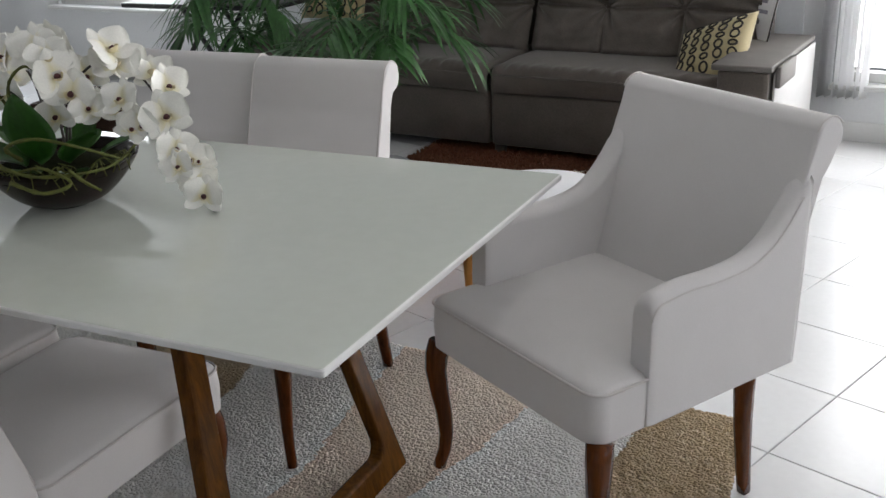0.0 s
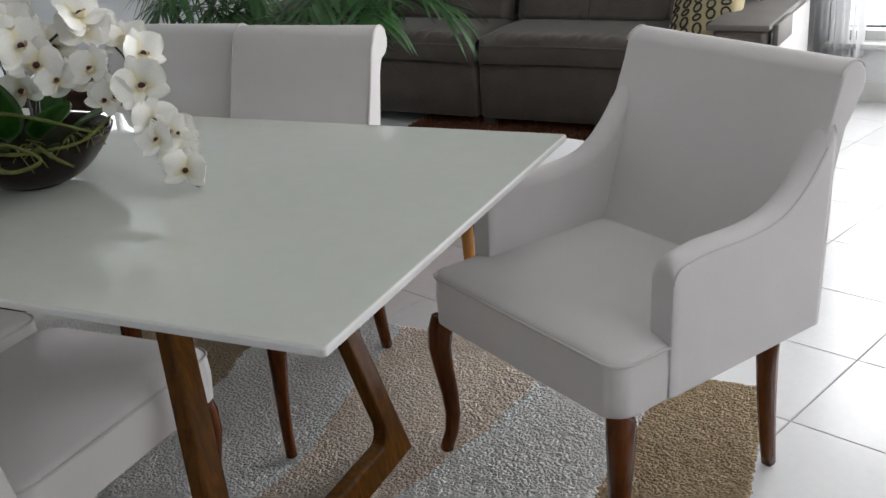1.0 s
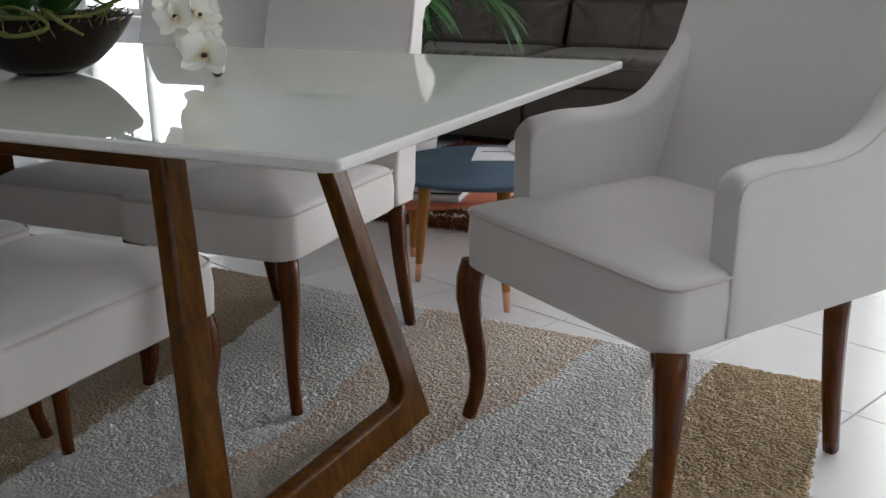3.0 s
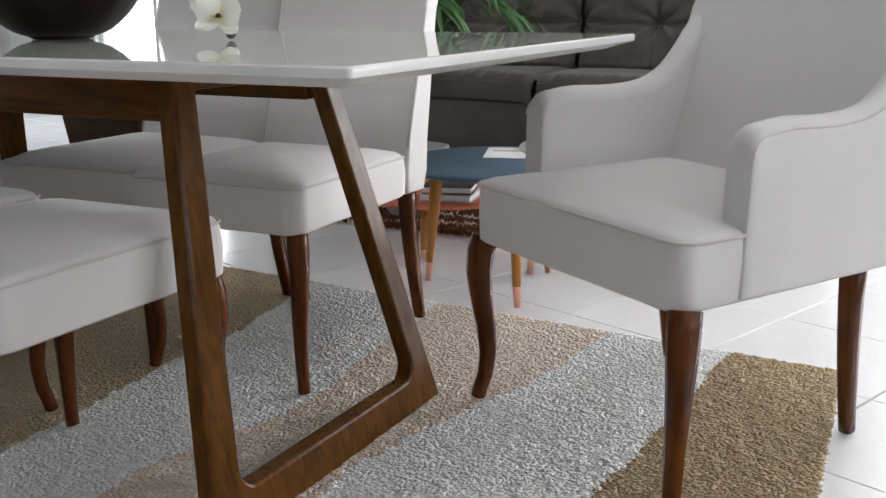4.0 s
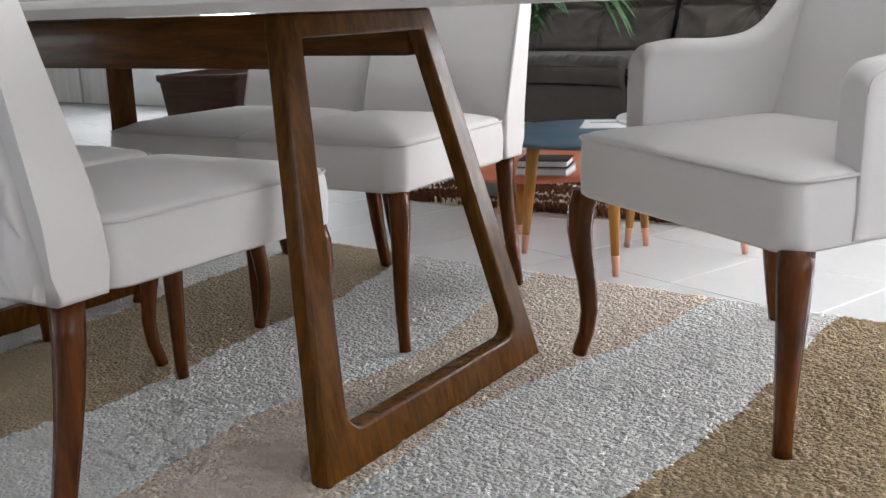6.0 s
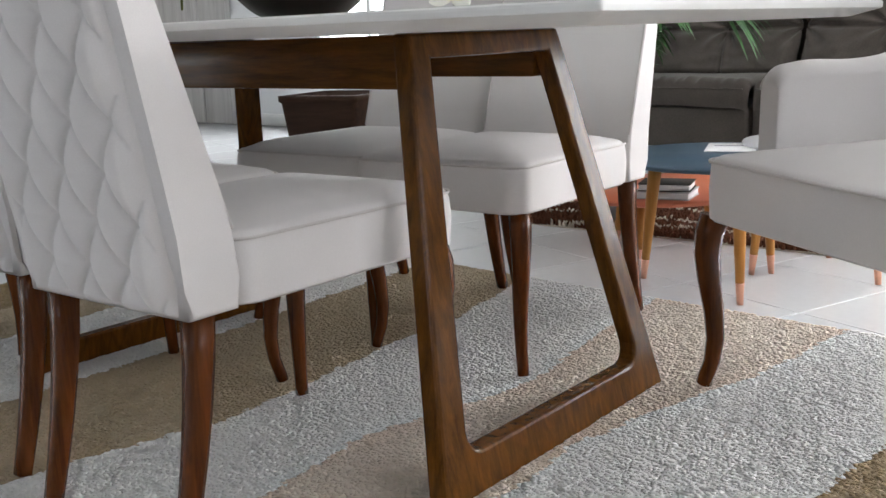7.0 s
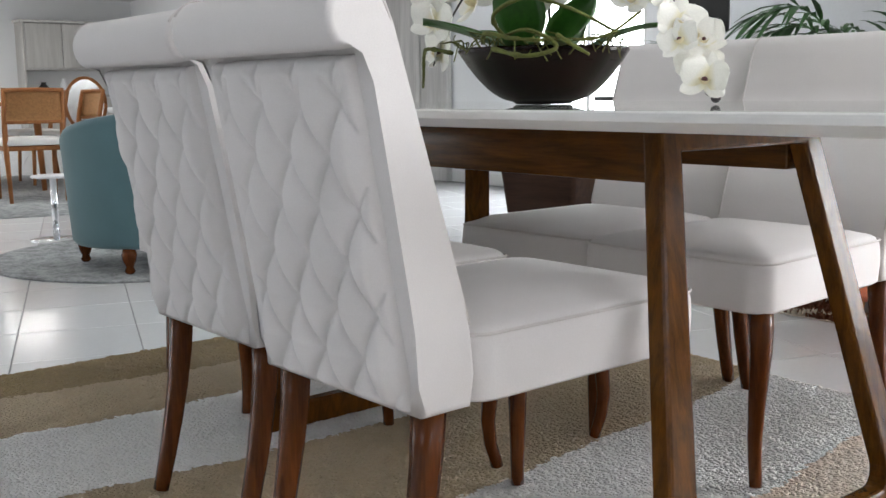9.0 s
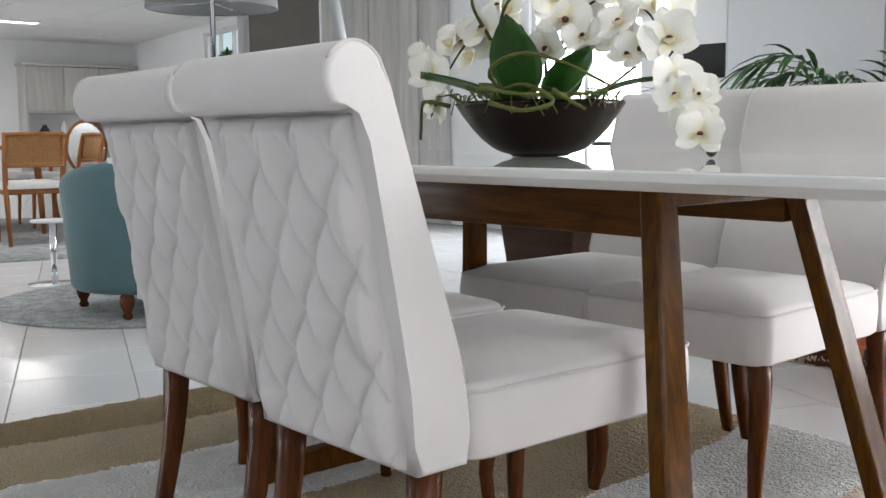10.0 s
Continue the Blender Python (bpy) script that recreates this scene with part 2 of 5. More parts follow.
def prism(outline, x0, x1, bevel=0.0, seg=2, bm=None):
    """A (y, z) outline drawn out from x0 to x1."""
    one = bmesh.new()
    a = [one.verts.new((x0, y, z)) for y, z in outline]
    b = [one.verts.new((x1, y, z)) for y, z in outline]
    n = len(a)
    fa, fb = one.faces.new(a), one.faces.new(b[::-1])
    for i in range(n):
        one.faces.new((a[i], b[i], b[(i + 1) % n], a[(i + 1) % n]))
    if bevel:
        bmesh.ops.bevel(one, geom=list(set(fa.edges) | set(fb.edges)), offset=bevel, segments=seg, affect="EDGES", profile=0.5)
    return join(bm, one) if bm else one


def curve_pts(pts, n=8):
    """A smooth line through points (Catmull-Rom)."""
    p = [Vector(q) for q in pts]
    p = [2 * p[0] - p[1], *p, 2 * p[-1] - p[-2]]
    out = []
    for i in range(1, len(p) - 2):
        for k in range(n):
            t = k / n
            out.append(0.5 * (2 * p[i] + (p[i + 1] - p[i - 1]) * t + (2 * p[i - 1] - 5 * p[i] + 4 * p[i + 1] - p[i + 2]) * t * t + (3 * p[i] - p[i - 1] - 3 * p[i + 1] + p[i + 2]) * t**3))
    return out + [p[-2]]


def grid(nu, nv, at, bm=None):
    """A sheet of nu by nv cells; at(u, v) gives the place."""
    bm = bm or bmesh.new()
    v = [[bm.verts.new(at(i / nu, j / nv)) for j in range(nv + 1)] for i in range(nu + 1)]
    for i in range(nu):
        for j in range(nv):
            bm.faces.new((v[i][j], v[i + 1][j], v[i + 1][j + 1], v[i][j + 1]))
    return bm




# ---- the building ----
CEILING, BACK, FRONT, RIGHT, FAR = 2.52, 4.5, -5.5, 3.2, -18.0
# the back wall stands a few degrees askew to the table
SKEW = pose(0.3, 4.47, 0, 0, 0, -4.5) @ pose(-0.3, -4.5, 0)
floor_base = part("floor", box((FAR - 0.3, FRONT - 0.3, -0.12), (RIGHT + 0.3, 7.4, -0.006), 0), GROUT, None, smooth=False)
tagged(floor_base, "glossy white square floor tiles with grey joints", "floor", kind="structure")


def wall_run(name, m, length, openings, label, material=None, height=None):
    """A wall 0.15 thick along x from its pose, with openings (x0, x1, z0, z1) right through."""
    h = height or CEILING
    bm = bmesh.new()
    x = 0.0
    for x0, x1, z0, z1 in sorted(openings):
        box((x, 0, 0), (x0, 0.15, h), 0, bm=bm)
        if z0 > 0:
            box((x0, 0, 0), (x1, 0.15, z0), 0, bm=bm)
        if z1 < h:
            box((x0, 0, z1), (x1, 0.15, h), 0, bm=bm)
        x = x1
    box((x, 0, 0), (length, 0.15, h), 0, bm=bm)
    ob = part(name, bm, material or WALLWHITE, None, smooth=False)
    ob.matrix_world = m
    return tagged(ob, label, "wall", kind="structure")


# back wall runs from the jog at x -8.2 to the right-hand corner
wall_run("wall_north", SKEW @ pose(-8.85, BACK, 0), RIGHT + 9.0, [(3.35, 4.6, 0.52, 2.1), (9.15, 11.75, 0.30, 2.1)], "plain white painted wall with two windows")
wall_run("wall_jog", SKEW @ pose(-8.85, BACK, 0, 0, 0, 90), 1.3, [], "short white painted return of the wall")
jog_len = 10.0
FAR_WALL = pose(-18.0, 6.85, 0, 0, 0, -7)
wall_run("wall_north_far", FAR_WALL, jog_len, [(4.02, 6.17, 1.78, 2.40)], "white painted wall with a high window")
wall_run("wall_west", pose(FAR, 7.2, 0, 0, 0, -90), 12.8, [], "plain white painted end wall")
# East and south walls are unseen, toned dark so they bounce less light.
wall_run("wall_east", pose(RIGHT, FRONT, 0, 0, 0, 90), 10.2, [(4.4, 8.6, 1.25, 2.4)], "unseen side wall with a wide window, darkened to cut bounced light", WALLDIM).matrix_world = pose(RIGHT + 0.15, FRONT, 0, 0, 0, 90)
wall_run("wall_south", pose(FAR, FRONT - 0.15, 0), RIGHT - FAR + 0.15, [(2.5, 9.5, 0.45, 2.45), (13.4, 19.4, 1.35, 2.45)], "unseen shop front wall with wide windows, darkened to cut bounced light", WALLDIM)

bm = bmesh.new()
box((FAR - 0.2, FRONT - 0.2, CEILING + 0.012), (RIGHT + 0.2, 7.2, CEILING + 0.15), 0, bm=bm)
for i in range(17):
    for j in range(10):
        x0, y0 = FAR + 1.25 * i, FRONT + 1.25 * j
        box((x0 + 0.006, y0 + 0.006, CEILING), (x0 + 1.244, y0 + 1.244, CEILING + 0.014), 0, bm=bm)
ceiling = part("ceiling", bm, CEIL, None, smooth=False)
tagged(ceiling, "white suspended ceiling of square boards", "ceiling", kind="structure")

bm = bmesh.new()
for x0, x1 in ((-8.85, RIGHT),):
    box((x0, BACK - 0.014, 0), (x1, BACK - 0.002, 0.10), 0.003, bm=bm)
tagged(part("baseboard", bm, EDGEWHITE, None, m=SKEW), "low white tiled baseboard along the wall", "baseboard", kind="structure")


def window(name, m, wide, z0, z1, bars, label):
    """A window with frame, sill and mullions, along x from its pose."""
    t = thing(name, label, "window", kind="structure", m=m)
    f = 0.05
    bm = bmesh.new()
    box((0, 0.03, z0), (f, 0.11, z1), 0.004, bm=bm)
    box((wide - f, 0.03, z0), (wide, 0.11, z1), 0.004, bm=bm)
    box((f, 0.03, z0), (wide - f, 0.11, z0 + f), 0.004, bm=bm)
    box((f, 0.03, z1 - f), (wide - f, 0.11, z1), 0.004, bm=bm)
    part("window_frame", bm, EDGEWHITE, t)
    for i in range(1, bars):
        x = wide * i / bars
        part("mullion", box((x - 0.02, 0.04, z0 + f), (x + 0.02, 0.10, z1 - f), 0.004), EDGEWHITE, t)
    part("window_sill", box((-0.06, -0.06, z0 - 0.03), (wide + 0.06, 0.028, z0 - 0.002), 0.006), EDGEWHITE, t)
    pane = part("pane", box((f, 0.068, z0 + f), (wide - f, 0.072, z1 - f), 0), GLASS, t, smooth=False)
    pane.visible_shadow = False
    return t


GLASS = glass("clear_glass")
window("window_1", SKEW @ pose(-5.5, BACK, 0), 1.25, 0.52, 2.1, 2, "white framed window above a low sill")
# The second one is widened past its visible part to let in more daylight.
window("window_2", SKEW @ pose(0.3, BACK, 0), 2.6, 0.30, 2.1, 3, "white framed window behind vertical blinds")
window("window_3", FAR_WALL @ pose(4.02, 0, 0), 2.15, 1.78, 2.40, 4, "high white framed window")
# Next three windows are out of view, added and sized to shape the light.
window("unseen_window_4", pose(RIGHT + 0.15, FRONT + 4.4, 0, 0, 0, 90), 4.2, 1.25, 2.4, 4, "wide white framed side window, unseen, added for light")
window("unseen_window_5", pose(FAR + 2.5, FRONT - 0.15, 0), 7.0, 0.45, 2.45, 6, "wide shop front window, unseen, added for light")
window("unseen_window_6", pose(FAR + 13.4, FRONT - 0.15, 0), 6.0, 1.35, 2.45, 6, "wide shop front window, unseen, added for light")

GROUND = mat("pale_forecourt", (0.30, 0.32, 0.27), 0.9, var=0.3, scale=0.3, fine=8, bump=0.1)
bm = grid(12, 12, lambda u, v: (-300 + 600 * u, -300 + 600 * v, -0.16))
tagged(part("ground", bm, GROUND), "pale ground outside the shop", "ground", kind="structure")
SKYGLOW = glow("overcast_distance", (0.93, 0.97, 1.0), 1.7)
tagged(part("backdrop", grid(2, 2, lambda u, v: (-22 + 30 * u, 14.0, -0.1 + 9 * v)), SKYGLOW), "bright hazy daylight outside the windows", "backdrop", kind="structure")

# vertical blinds of the right-hand window
BLIND = mat("white_blind_fabric", (0.72, 0.72, 0.73), 0.7, var=0.05, scale=6, fine=200, bump=0.1)
blinds = thing("vertical_blinds", "white fabric vertical blinds hanging half drawn", "blinds", m=SKEW @ pose(0.19, BACK - 0.07, 0))
part("head_rail", box((-0.02, -0.03, 2.14), (2.7, 0.03, 2.19), 0.004), WHITELAC, blinds)
for i in range(14):
    x = 0.03 + 0.034 * i if i < 7 else 2.42 + 0.034 * (i - 7)
    a = radians(70 + 7 * (i % 3))
    bm = grid(4, 8, lambda u, v: (x + 0.085 * (u - 0.5) * math.cos(a) + 0.006 * math.sin(a) * (2 * u - 1) ** 2, 0.085 * (u - 0.5) * math.sin(a), 0.235 + 1.9 * v))
    bmesh.ops.solidify(bm, geom=bm.faces[:], thickness=0.0012)
    part("slat", bm, BLIND, blinds)

# grey timber cladding, tall and upright, on the wall behind the table
GREYWOOD = wood("weathered_grey_boards", (0.36, 0.355, 0.345), (0.62, 0.61, 0.595), 0.7, "z", 5, 0.0)
wardrobe = thing("wall_panel", "weathered grey upright timber boards on the wall", "wall panel", m=SKEW @ pose(-8.85, BACK - 0.02, 0))
xx = 0.0
for i, w in enumerate((0.45, 0.52, 0.56, 0.32, 0.42)):
    part("board", box((xx + 0.006, -0.05 - 0.012 * (i % 2), 0.0), (xx + w - 0.006, 0.012, CEILING - 0.02), 0.006), GREYWOOD, wardrobe)
    xx += w

# smooth pale panels beside the timber and behind the plants
for x0, x1 in ((-3.49, -2.4), (-2.39, -1.2), (-1.19, 0.1)):
    tagged(part("wall_panel", box((x0, BACK - 0.022, 0.11), (x1, BACK - 0.003, CEILING - 0.01), 0.004), WALLGREY, m=SKEW), "smooth pale grey wall panel", "wall panel", "smooth wall panels")
tagged(part("wall_panel", box((-4.10, BACK - 0.012, 0.11), (-3.50, BACK - 0.003, CEILING - 0.01), 0.004), WALLWHITE, m=SKEW), "smooth white wall panel beside the window", "wall panel", "smooth wall panels")


# ---- dining table ----
TL, TW, TZ = 1.93, 1.012, 0.76
table = thing("dining_table", "long dining table with white glass top and walnut trapezoid legs", "dining table", m=pose(-TL / 2, TW / 2, 0))


def slab(w, d, r, rows):
    return rings([rounded(w - 2 * s, d - 2 * s, r, z, k=4) for s, z in rows])


part("glass_top", slab(TL, TW, 0.006, [(0.006, TZ - 0.004), (0.004, TZ - 0.0012), (0.0045, TZ - 0.0004), (0.0065, TZ)]), TOPWHITE, table, "glossy pale greenish white glass top", smooth=False)
part("tabletop", slab(TL, TW, 0.006, [(0.050, TZ - 0.0275), (0.046, TZ - 0.0275), (0.004, TZ - 0.0145), (0.0015, TZ - 0.013), (0.0008, TZ - 0.0065), (0.0010, TZ - 0.0030), (0.0035, TZ - 0.0006), (0.0055, TZ - 0.0006), (0.007, TZ - 0.005)]), EDGEWHITE, table, "white lacquered board with a bevelled lower edge", smooth=False)

TOPX, BOTX, TOPY, BOTY, BEAM0, BEAM1, YC = 0.430, 0.5895, 0.214, 0.360, 0.648, 0.7315, 0.007


def leg_frame(sx):
    """A trapezoid of wood, leaning outward, with rounded inner corners."""
    th = 0.037
    outer = [(-BOTY, 0.006), (BOTY, 0.006), (TOPY + 0.005, BEAM1), (-TOPY - 0.005, BEAM1)]
    slope = (BOTY - TOPY) / BEAM1
    side = lambda z, inset: BOTY - slope * z - inset - 0.018 * (1 - z / BEAM1)
    zb, zt, r, lw = 0.073, 0.690, 0.035, 0.047
    inner = []
    for cx, cz, a0 in ((1, zb + r, 270), (1, zt, 0), (-1, zt, 0), (-1, zb + r, 180)):
        if cz == zt:
            inner.append((cx * side(zt, lw), zt))
            continue
        for k in range(6):
            a = radians(a0 + 90 * k / 5)
            inner.append((cx * (side(cz, lw) - r) + r * math.cos(a), cz + r * math.sin(a)))
    bm = bmesh.new()
    shear = lambda z: sx * (BOTX + (TOPX - BOTX) * z / BEAM1)
    ring = lambda pts, off: [bm.verts.new((shear(z) + off, y + YC, z)) for y, z in pts]
    no, ni = len(outer), len(inner)
    faces = []
    sides = []
    for off in (-th / 2, th / 2):
        o, i = ring(outer, off), ring(inner, off)
        sides.append((o, i))
        e = [bm.edges.new((o[k], o[(k + 1) % no])) for k in range(no)] + [bm.edges.new((i[k], i[(k + 1) % ni])) for k in range(ni)]
        bmesh.ops.triangle_fill(bm, use_beauty=True, use_dissolve=False, edges=e)
    (o0, i0), (o1, i1) = sides
    for a, b in ((o0, o1), (i0, i1)):
        for k in range(len(a)):
            bm.faces.new((a[k], a[(k + 1) % len(a)], b[(k + 1) % len(a)], b[k]))
    bmesh.ops.recalc_face_normals(bm, faces=bm.faces[:])
    sharp = [e for e in bm.edges if len(e.link_faces) == 2 and e.calc_face_angle(0) > 0.7]
    bmesh.ops.bevel(bm, geom=sharp, offset=0.006, segments=2, affect="EDGES", profile=0.5)
    return bm


for sx in (1, -1):
    part("leg_frame", leg_frame(sx), WALNUT, table, "dark walnut trapezoid leg frame", smooth=False)
for sy in (1, -1):
    y = YC + sy * (TOPY - 0.022)
    part("long_rail", box((-TOPX + 0.008, y - 0.02, BEAM0 - 0.006), (TOPX - 0.008, y + 0.02, BEAM1 - 0.002), 0.004), WALNUT_X, table)


# ---- chairs ----
def cabriole(bm_r0, x, y, z1, out, foot=0.006):
    """A front leg that swells at the knee, draws in and kicks out at the foot; out is the way it kicks."""
    o = Vector((out[0], out[1], 0)).normalized()
    pts, rad = [], []
    for f, d, r in ((1.0, 0.000, 1.0), (0.9, 0.010, 1.0), (0.78, 0.013, 0.93), (0.62, 0.006, 0.82), (0.45, -0.004, 0.72), (0.28, -0.009, 0.63), (0.14, -0.004, 0.57), (0.05, 0.006, 0.55), (0.0, 0.010, 0.56)):
        pts.append(Vector((x, y, foot + (z1 - foot) * f)) + o * d)
        rad.append(bm_r0 * r)
    return tube(pts, rad, 12, square=0.25)


def sabre(x, y, z1, back, r0=0.0205, foot=0.006):
    pts, rad = [], []
    for f in (1.0, 0.8, 0.6, 0.4, 0.2, 0.08, 0.0):
        pts.append((x, y - back * (1 - f) ** 1.6, foot + (z1 - foot) * f))
        rad.append(r0 * (0.62 + 0.38 * f))
    return tube(pts, rad, 12, square=0.55)


def tufts(x, z, top):
    """Depth of the diamond quilting, 0 at the seams and 1 on the cushions."""
    if z > top:
        k = min(1.0, (z - top) / 0.05)
        a = abs(math.sin(math.pi * (x / 0.092 + 0.5)))
        flatx = a**0.45
    else:
        k, flatx = 0.0, 0.0
    a, b = x / 0.092 + (z - top) / 0.138, x / 0.092 - (z - top) / 0.138
    d = (abs(math.sin(math.pi * (a / 1.0 + 0.5))) * abs(math.sin(math.pi * (b / 1.0 + 0.5)))) ** 0.31
    fa, fb = (a + 0.5) % 1.0 - 0.5, (b + 0.5) % 1.0 - 0.5
    d *= 1.0 - 0.22 * (fa - fb)
    row = 0.88 + 0.12 * abs(math.sin(math.pi * (z - top) / 0.069)) ** 0.5
    return d * row * (1 - k) + flatx * k


def back_line(z):
    """The rear and front faces of a chair's back at a height, in local y."""
    rear = -0.088 * (max(0.0, z - 0.355) / 0.50) ** 1.1
    front = 0.092 - 0.142 * (max(0.0, z - 0.44) / 0.45)
    return rear, front


def side_chair(W):
    t = thing("dining_chair", "cream linen dining chair with quilted back and dark curved legs", "dining chair", "chairs at the dining table")
    flare = lambda x, y: x * (1.0 + 0.055 * max(0.0, (y - 0.09) / 0.475))
    bm = cushion(W + 0.004, 0.505, 0.355, 0.464, 0.024, 0.042, 0.024, 0, 0.335)
    for v in bm.verts:
        v.co.x = flare(v.co.x, v.co.y)
    part("seat", bm, LINEN, t)
    # the back: side outline with a roll at the top
    prof = [(0.0, 0.355), (0.0, 0.40)]
    prof += [(back_line(z)[0] + 0.004, z) for z in (0.47, 0.55, 0.63, 0.71, 0.79, 0.835)]
    cy, cz, r = -0.091, 0.866, 0.045
    prof += [(cy + r * math.cos(radians(a)), cz + r * math.sin(radians(a))) for a in range(238, 29, -16)]
    prof += [(back_line(z)[1], z) for z in (0.858, 0.79, 0.70, 0.60, 0.52, 0.46)] + [(0.092, 0.40), (0.085, 0.355)]
    part("backrest", prism(prof, -W / 2, W / 2, 0.009, 3), LINEN, t)
    # quilted panel on the rear face
    def at(u, v):
        x = (u - 0.5) * (W - 0.05)
        z = 0.3565 + 0.470 * v
        edge = min(1.0, min(u, 1 - u) / 0.08, v / 0.03, (1 - v) / 0.05)
        return (x, back_line(z)[0] + 0.010 - 0.012 * min(1.0, 3 * edge) - 0.023 * tufts(x, z, 0.765) * max(edge, 0.0) ** 0.8, z)

    quilt = grid(120, 150, at)
    part("quilted_panel", quilt, LINEN, t, "cream linen panel with deep diamond tufting")
    for s in (1, -1):
        line = [(s * (W / 2 - 0.004), back_line(z)[1] + 0.001, z) for z in (0.47, 0.55, 0.63, 0.71, 0.79, 0.86)]
        line += [(s * (W / 2 - 0.004), cy + (r - 0.0006) * math.cos(radians(a)), cz + (r - 0.0006) * math.sin(radians(a))) for a in range(30, 151, 12)]
        part("piping", tube(line, 0.0022, 6), PIPING, t)
        part("leg", cabriole(0.0215, s * (W / 2 - 0.017), 0.55, 0.36, (s, 1)), MAHOGANY, t)
        part("leg", sabre(s * (W / 2 - 0.034), 0.035, 0.36, 0.062), MAHOGANY, t)
    ring = [(flare(x, y), y, 0.452) for x, y, _ in rounded(W + 0.003, 0.504, 0.042, 0, 0, 0.335)]
    part("piping", tube(ring + ring[:1], 0.0026, 6, cap=False), PIPING, t)
    return t


chair = side_chair(0.395)
chair.matrix_basis = pose(-0.738, -0.152, 0.006, 0, 0, 1.2)
copy_thing(chair, pose(-1.216, -0.124, 0.006, 0, 0, 0.4))
far_chair = side_chair(0.43)
far_chair.matrix_basis = pose(-0.835, 1.290, 0.006, 0, 0, 181.5)
copy_thing(far_chair, pose(-1.272, 1.305, 0.006, 0, 0, 181.8))


def arm_chair():
    t = thing("armchair", "cream linen armchair with scrolled back and dark curved legs", "armchair", "armchairs at the table ends")
    W, H = 0.565, 0.2825
    part("seat", cushion(W, 0.52, 0.345, 0.470, 0.022, 0.04, 0.018, 0, 0.04), LINEN, t)
    prof = [(-0.225, 0.345), (-0.240, 0.45), (-0.283, 0.62), (-0.325, 0.77), (-0.340, 0.81)]
    cy, cz, r = -0.340, 0.855, 0.046
    prof += [(cy + r * math.cos(radians(a)), cz + r * math.sin(radians(a))) for a in range(235, 24, -16)]
    prof += [(-0.277, 0.79), (-0.240, 0.68), (-0.205, 0.56), (-0.178, 0.47), (-0.165, 0.40), (-0.170, 0.345)]
    part("backrest", prism(prof, -H, H, 0.012, 3), LINEN, t)
    heights = curve_pts([(0.136, 0.634, 0), (0.07, 0.640, 0), (-0.03, 0.637, 0), (-0.12, 0.646, 0), (-0.185, 0.676, 0), (-0.238, 0.728, 0), (-0.286, 0.795, 0)], 4)
    nose = [(0.136 + 0.031 * math.sin(radians(a)), 0.600 + 0.034 * math.cos(radians(a)), 0) for a in (88, 72, 54, 36, 18)]
    spine = [(0.1675, 0.50, 0), *nose, *((p.x, p.y, 0) for p in heights)]
    for s in (1, -1):
        rows = []
        for k, (y, zt, _) in enumerate(spine):
            xc, half = H - 0.021, 0.030 - 0.006 * max(0.0, 1 - k / 4)
            row = [(xc + half - 0.005, y, 0.352), (xc + half - 0.0014, y, 0.3535), (xc + half, y, 0.357), (xc + half, y, 0.363), (xc + half, y, 0.42), (xc + half, y, zt - half)]
            row += [(xc + half * math.cos(radians(a)), y, zt - half + half * math.sin(radians(a))) for a in range(20, 161, 20)]
            row += [(xc - half, y, zt - half), (xc - half, y, 0.44), (xc - half, y, 0.42)]
            rows.append([(s * x, yy, z) for x, yy, z in row])
        part("armrest", rings(rows), LINEN, t)
        part("piping", tube([(s * (H + 0.006), y, zt - 0.017) for y, zt, _ in spine[1:-2]], 0.0021, 6), PIPING, t)
        rear = [(s * (H - 0.004), cy + (r - 0.0006) * math.cos(radians(a)), cz + (r - 0.0006) * math.sin(radians(a))) for a in range(24, 151, 12)]
        part("piping", tube(rear, 0.0022, 6), PIPING, t)
        part("leg", cabriole(0.0255, s * (H - 0.012), 0.275, 0.35, (s, 1)), MAHOGANY, t)
        part("leg", sabre(s * (H - 0.045), -0.195, 0.35, 0.04, 0.0205, 0.002), MAHOGANY, t)
    ring = [(x, y, 0.460) for x, y, _ in rounded(W + 0.004, 0.524, 0.04, 0, 0, 0.04)]
    part("piping", tube(ring + ring[:1], 0.0032, 6, cap=False), PIPING, t)
    return t


arm = arm_chair()
arm.matrix_basis = pose(0.111, 0.981, 0.0080, 0, -1.6, 150.5)
copy_thing(arm, pose(-1.99, 0.5, 0, 0, 0, -90))


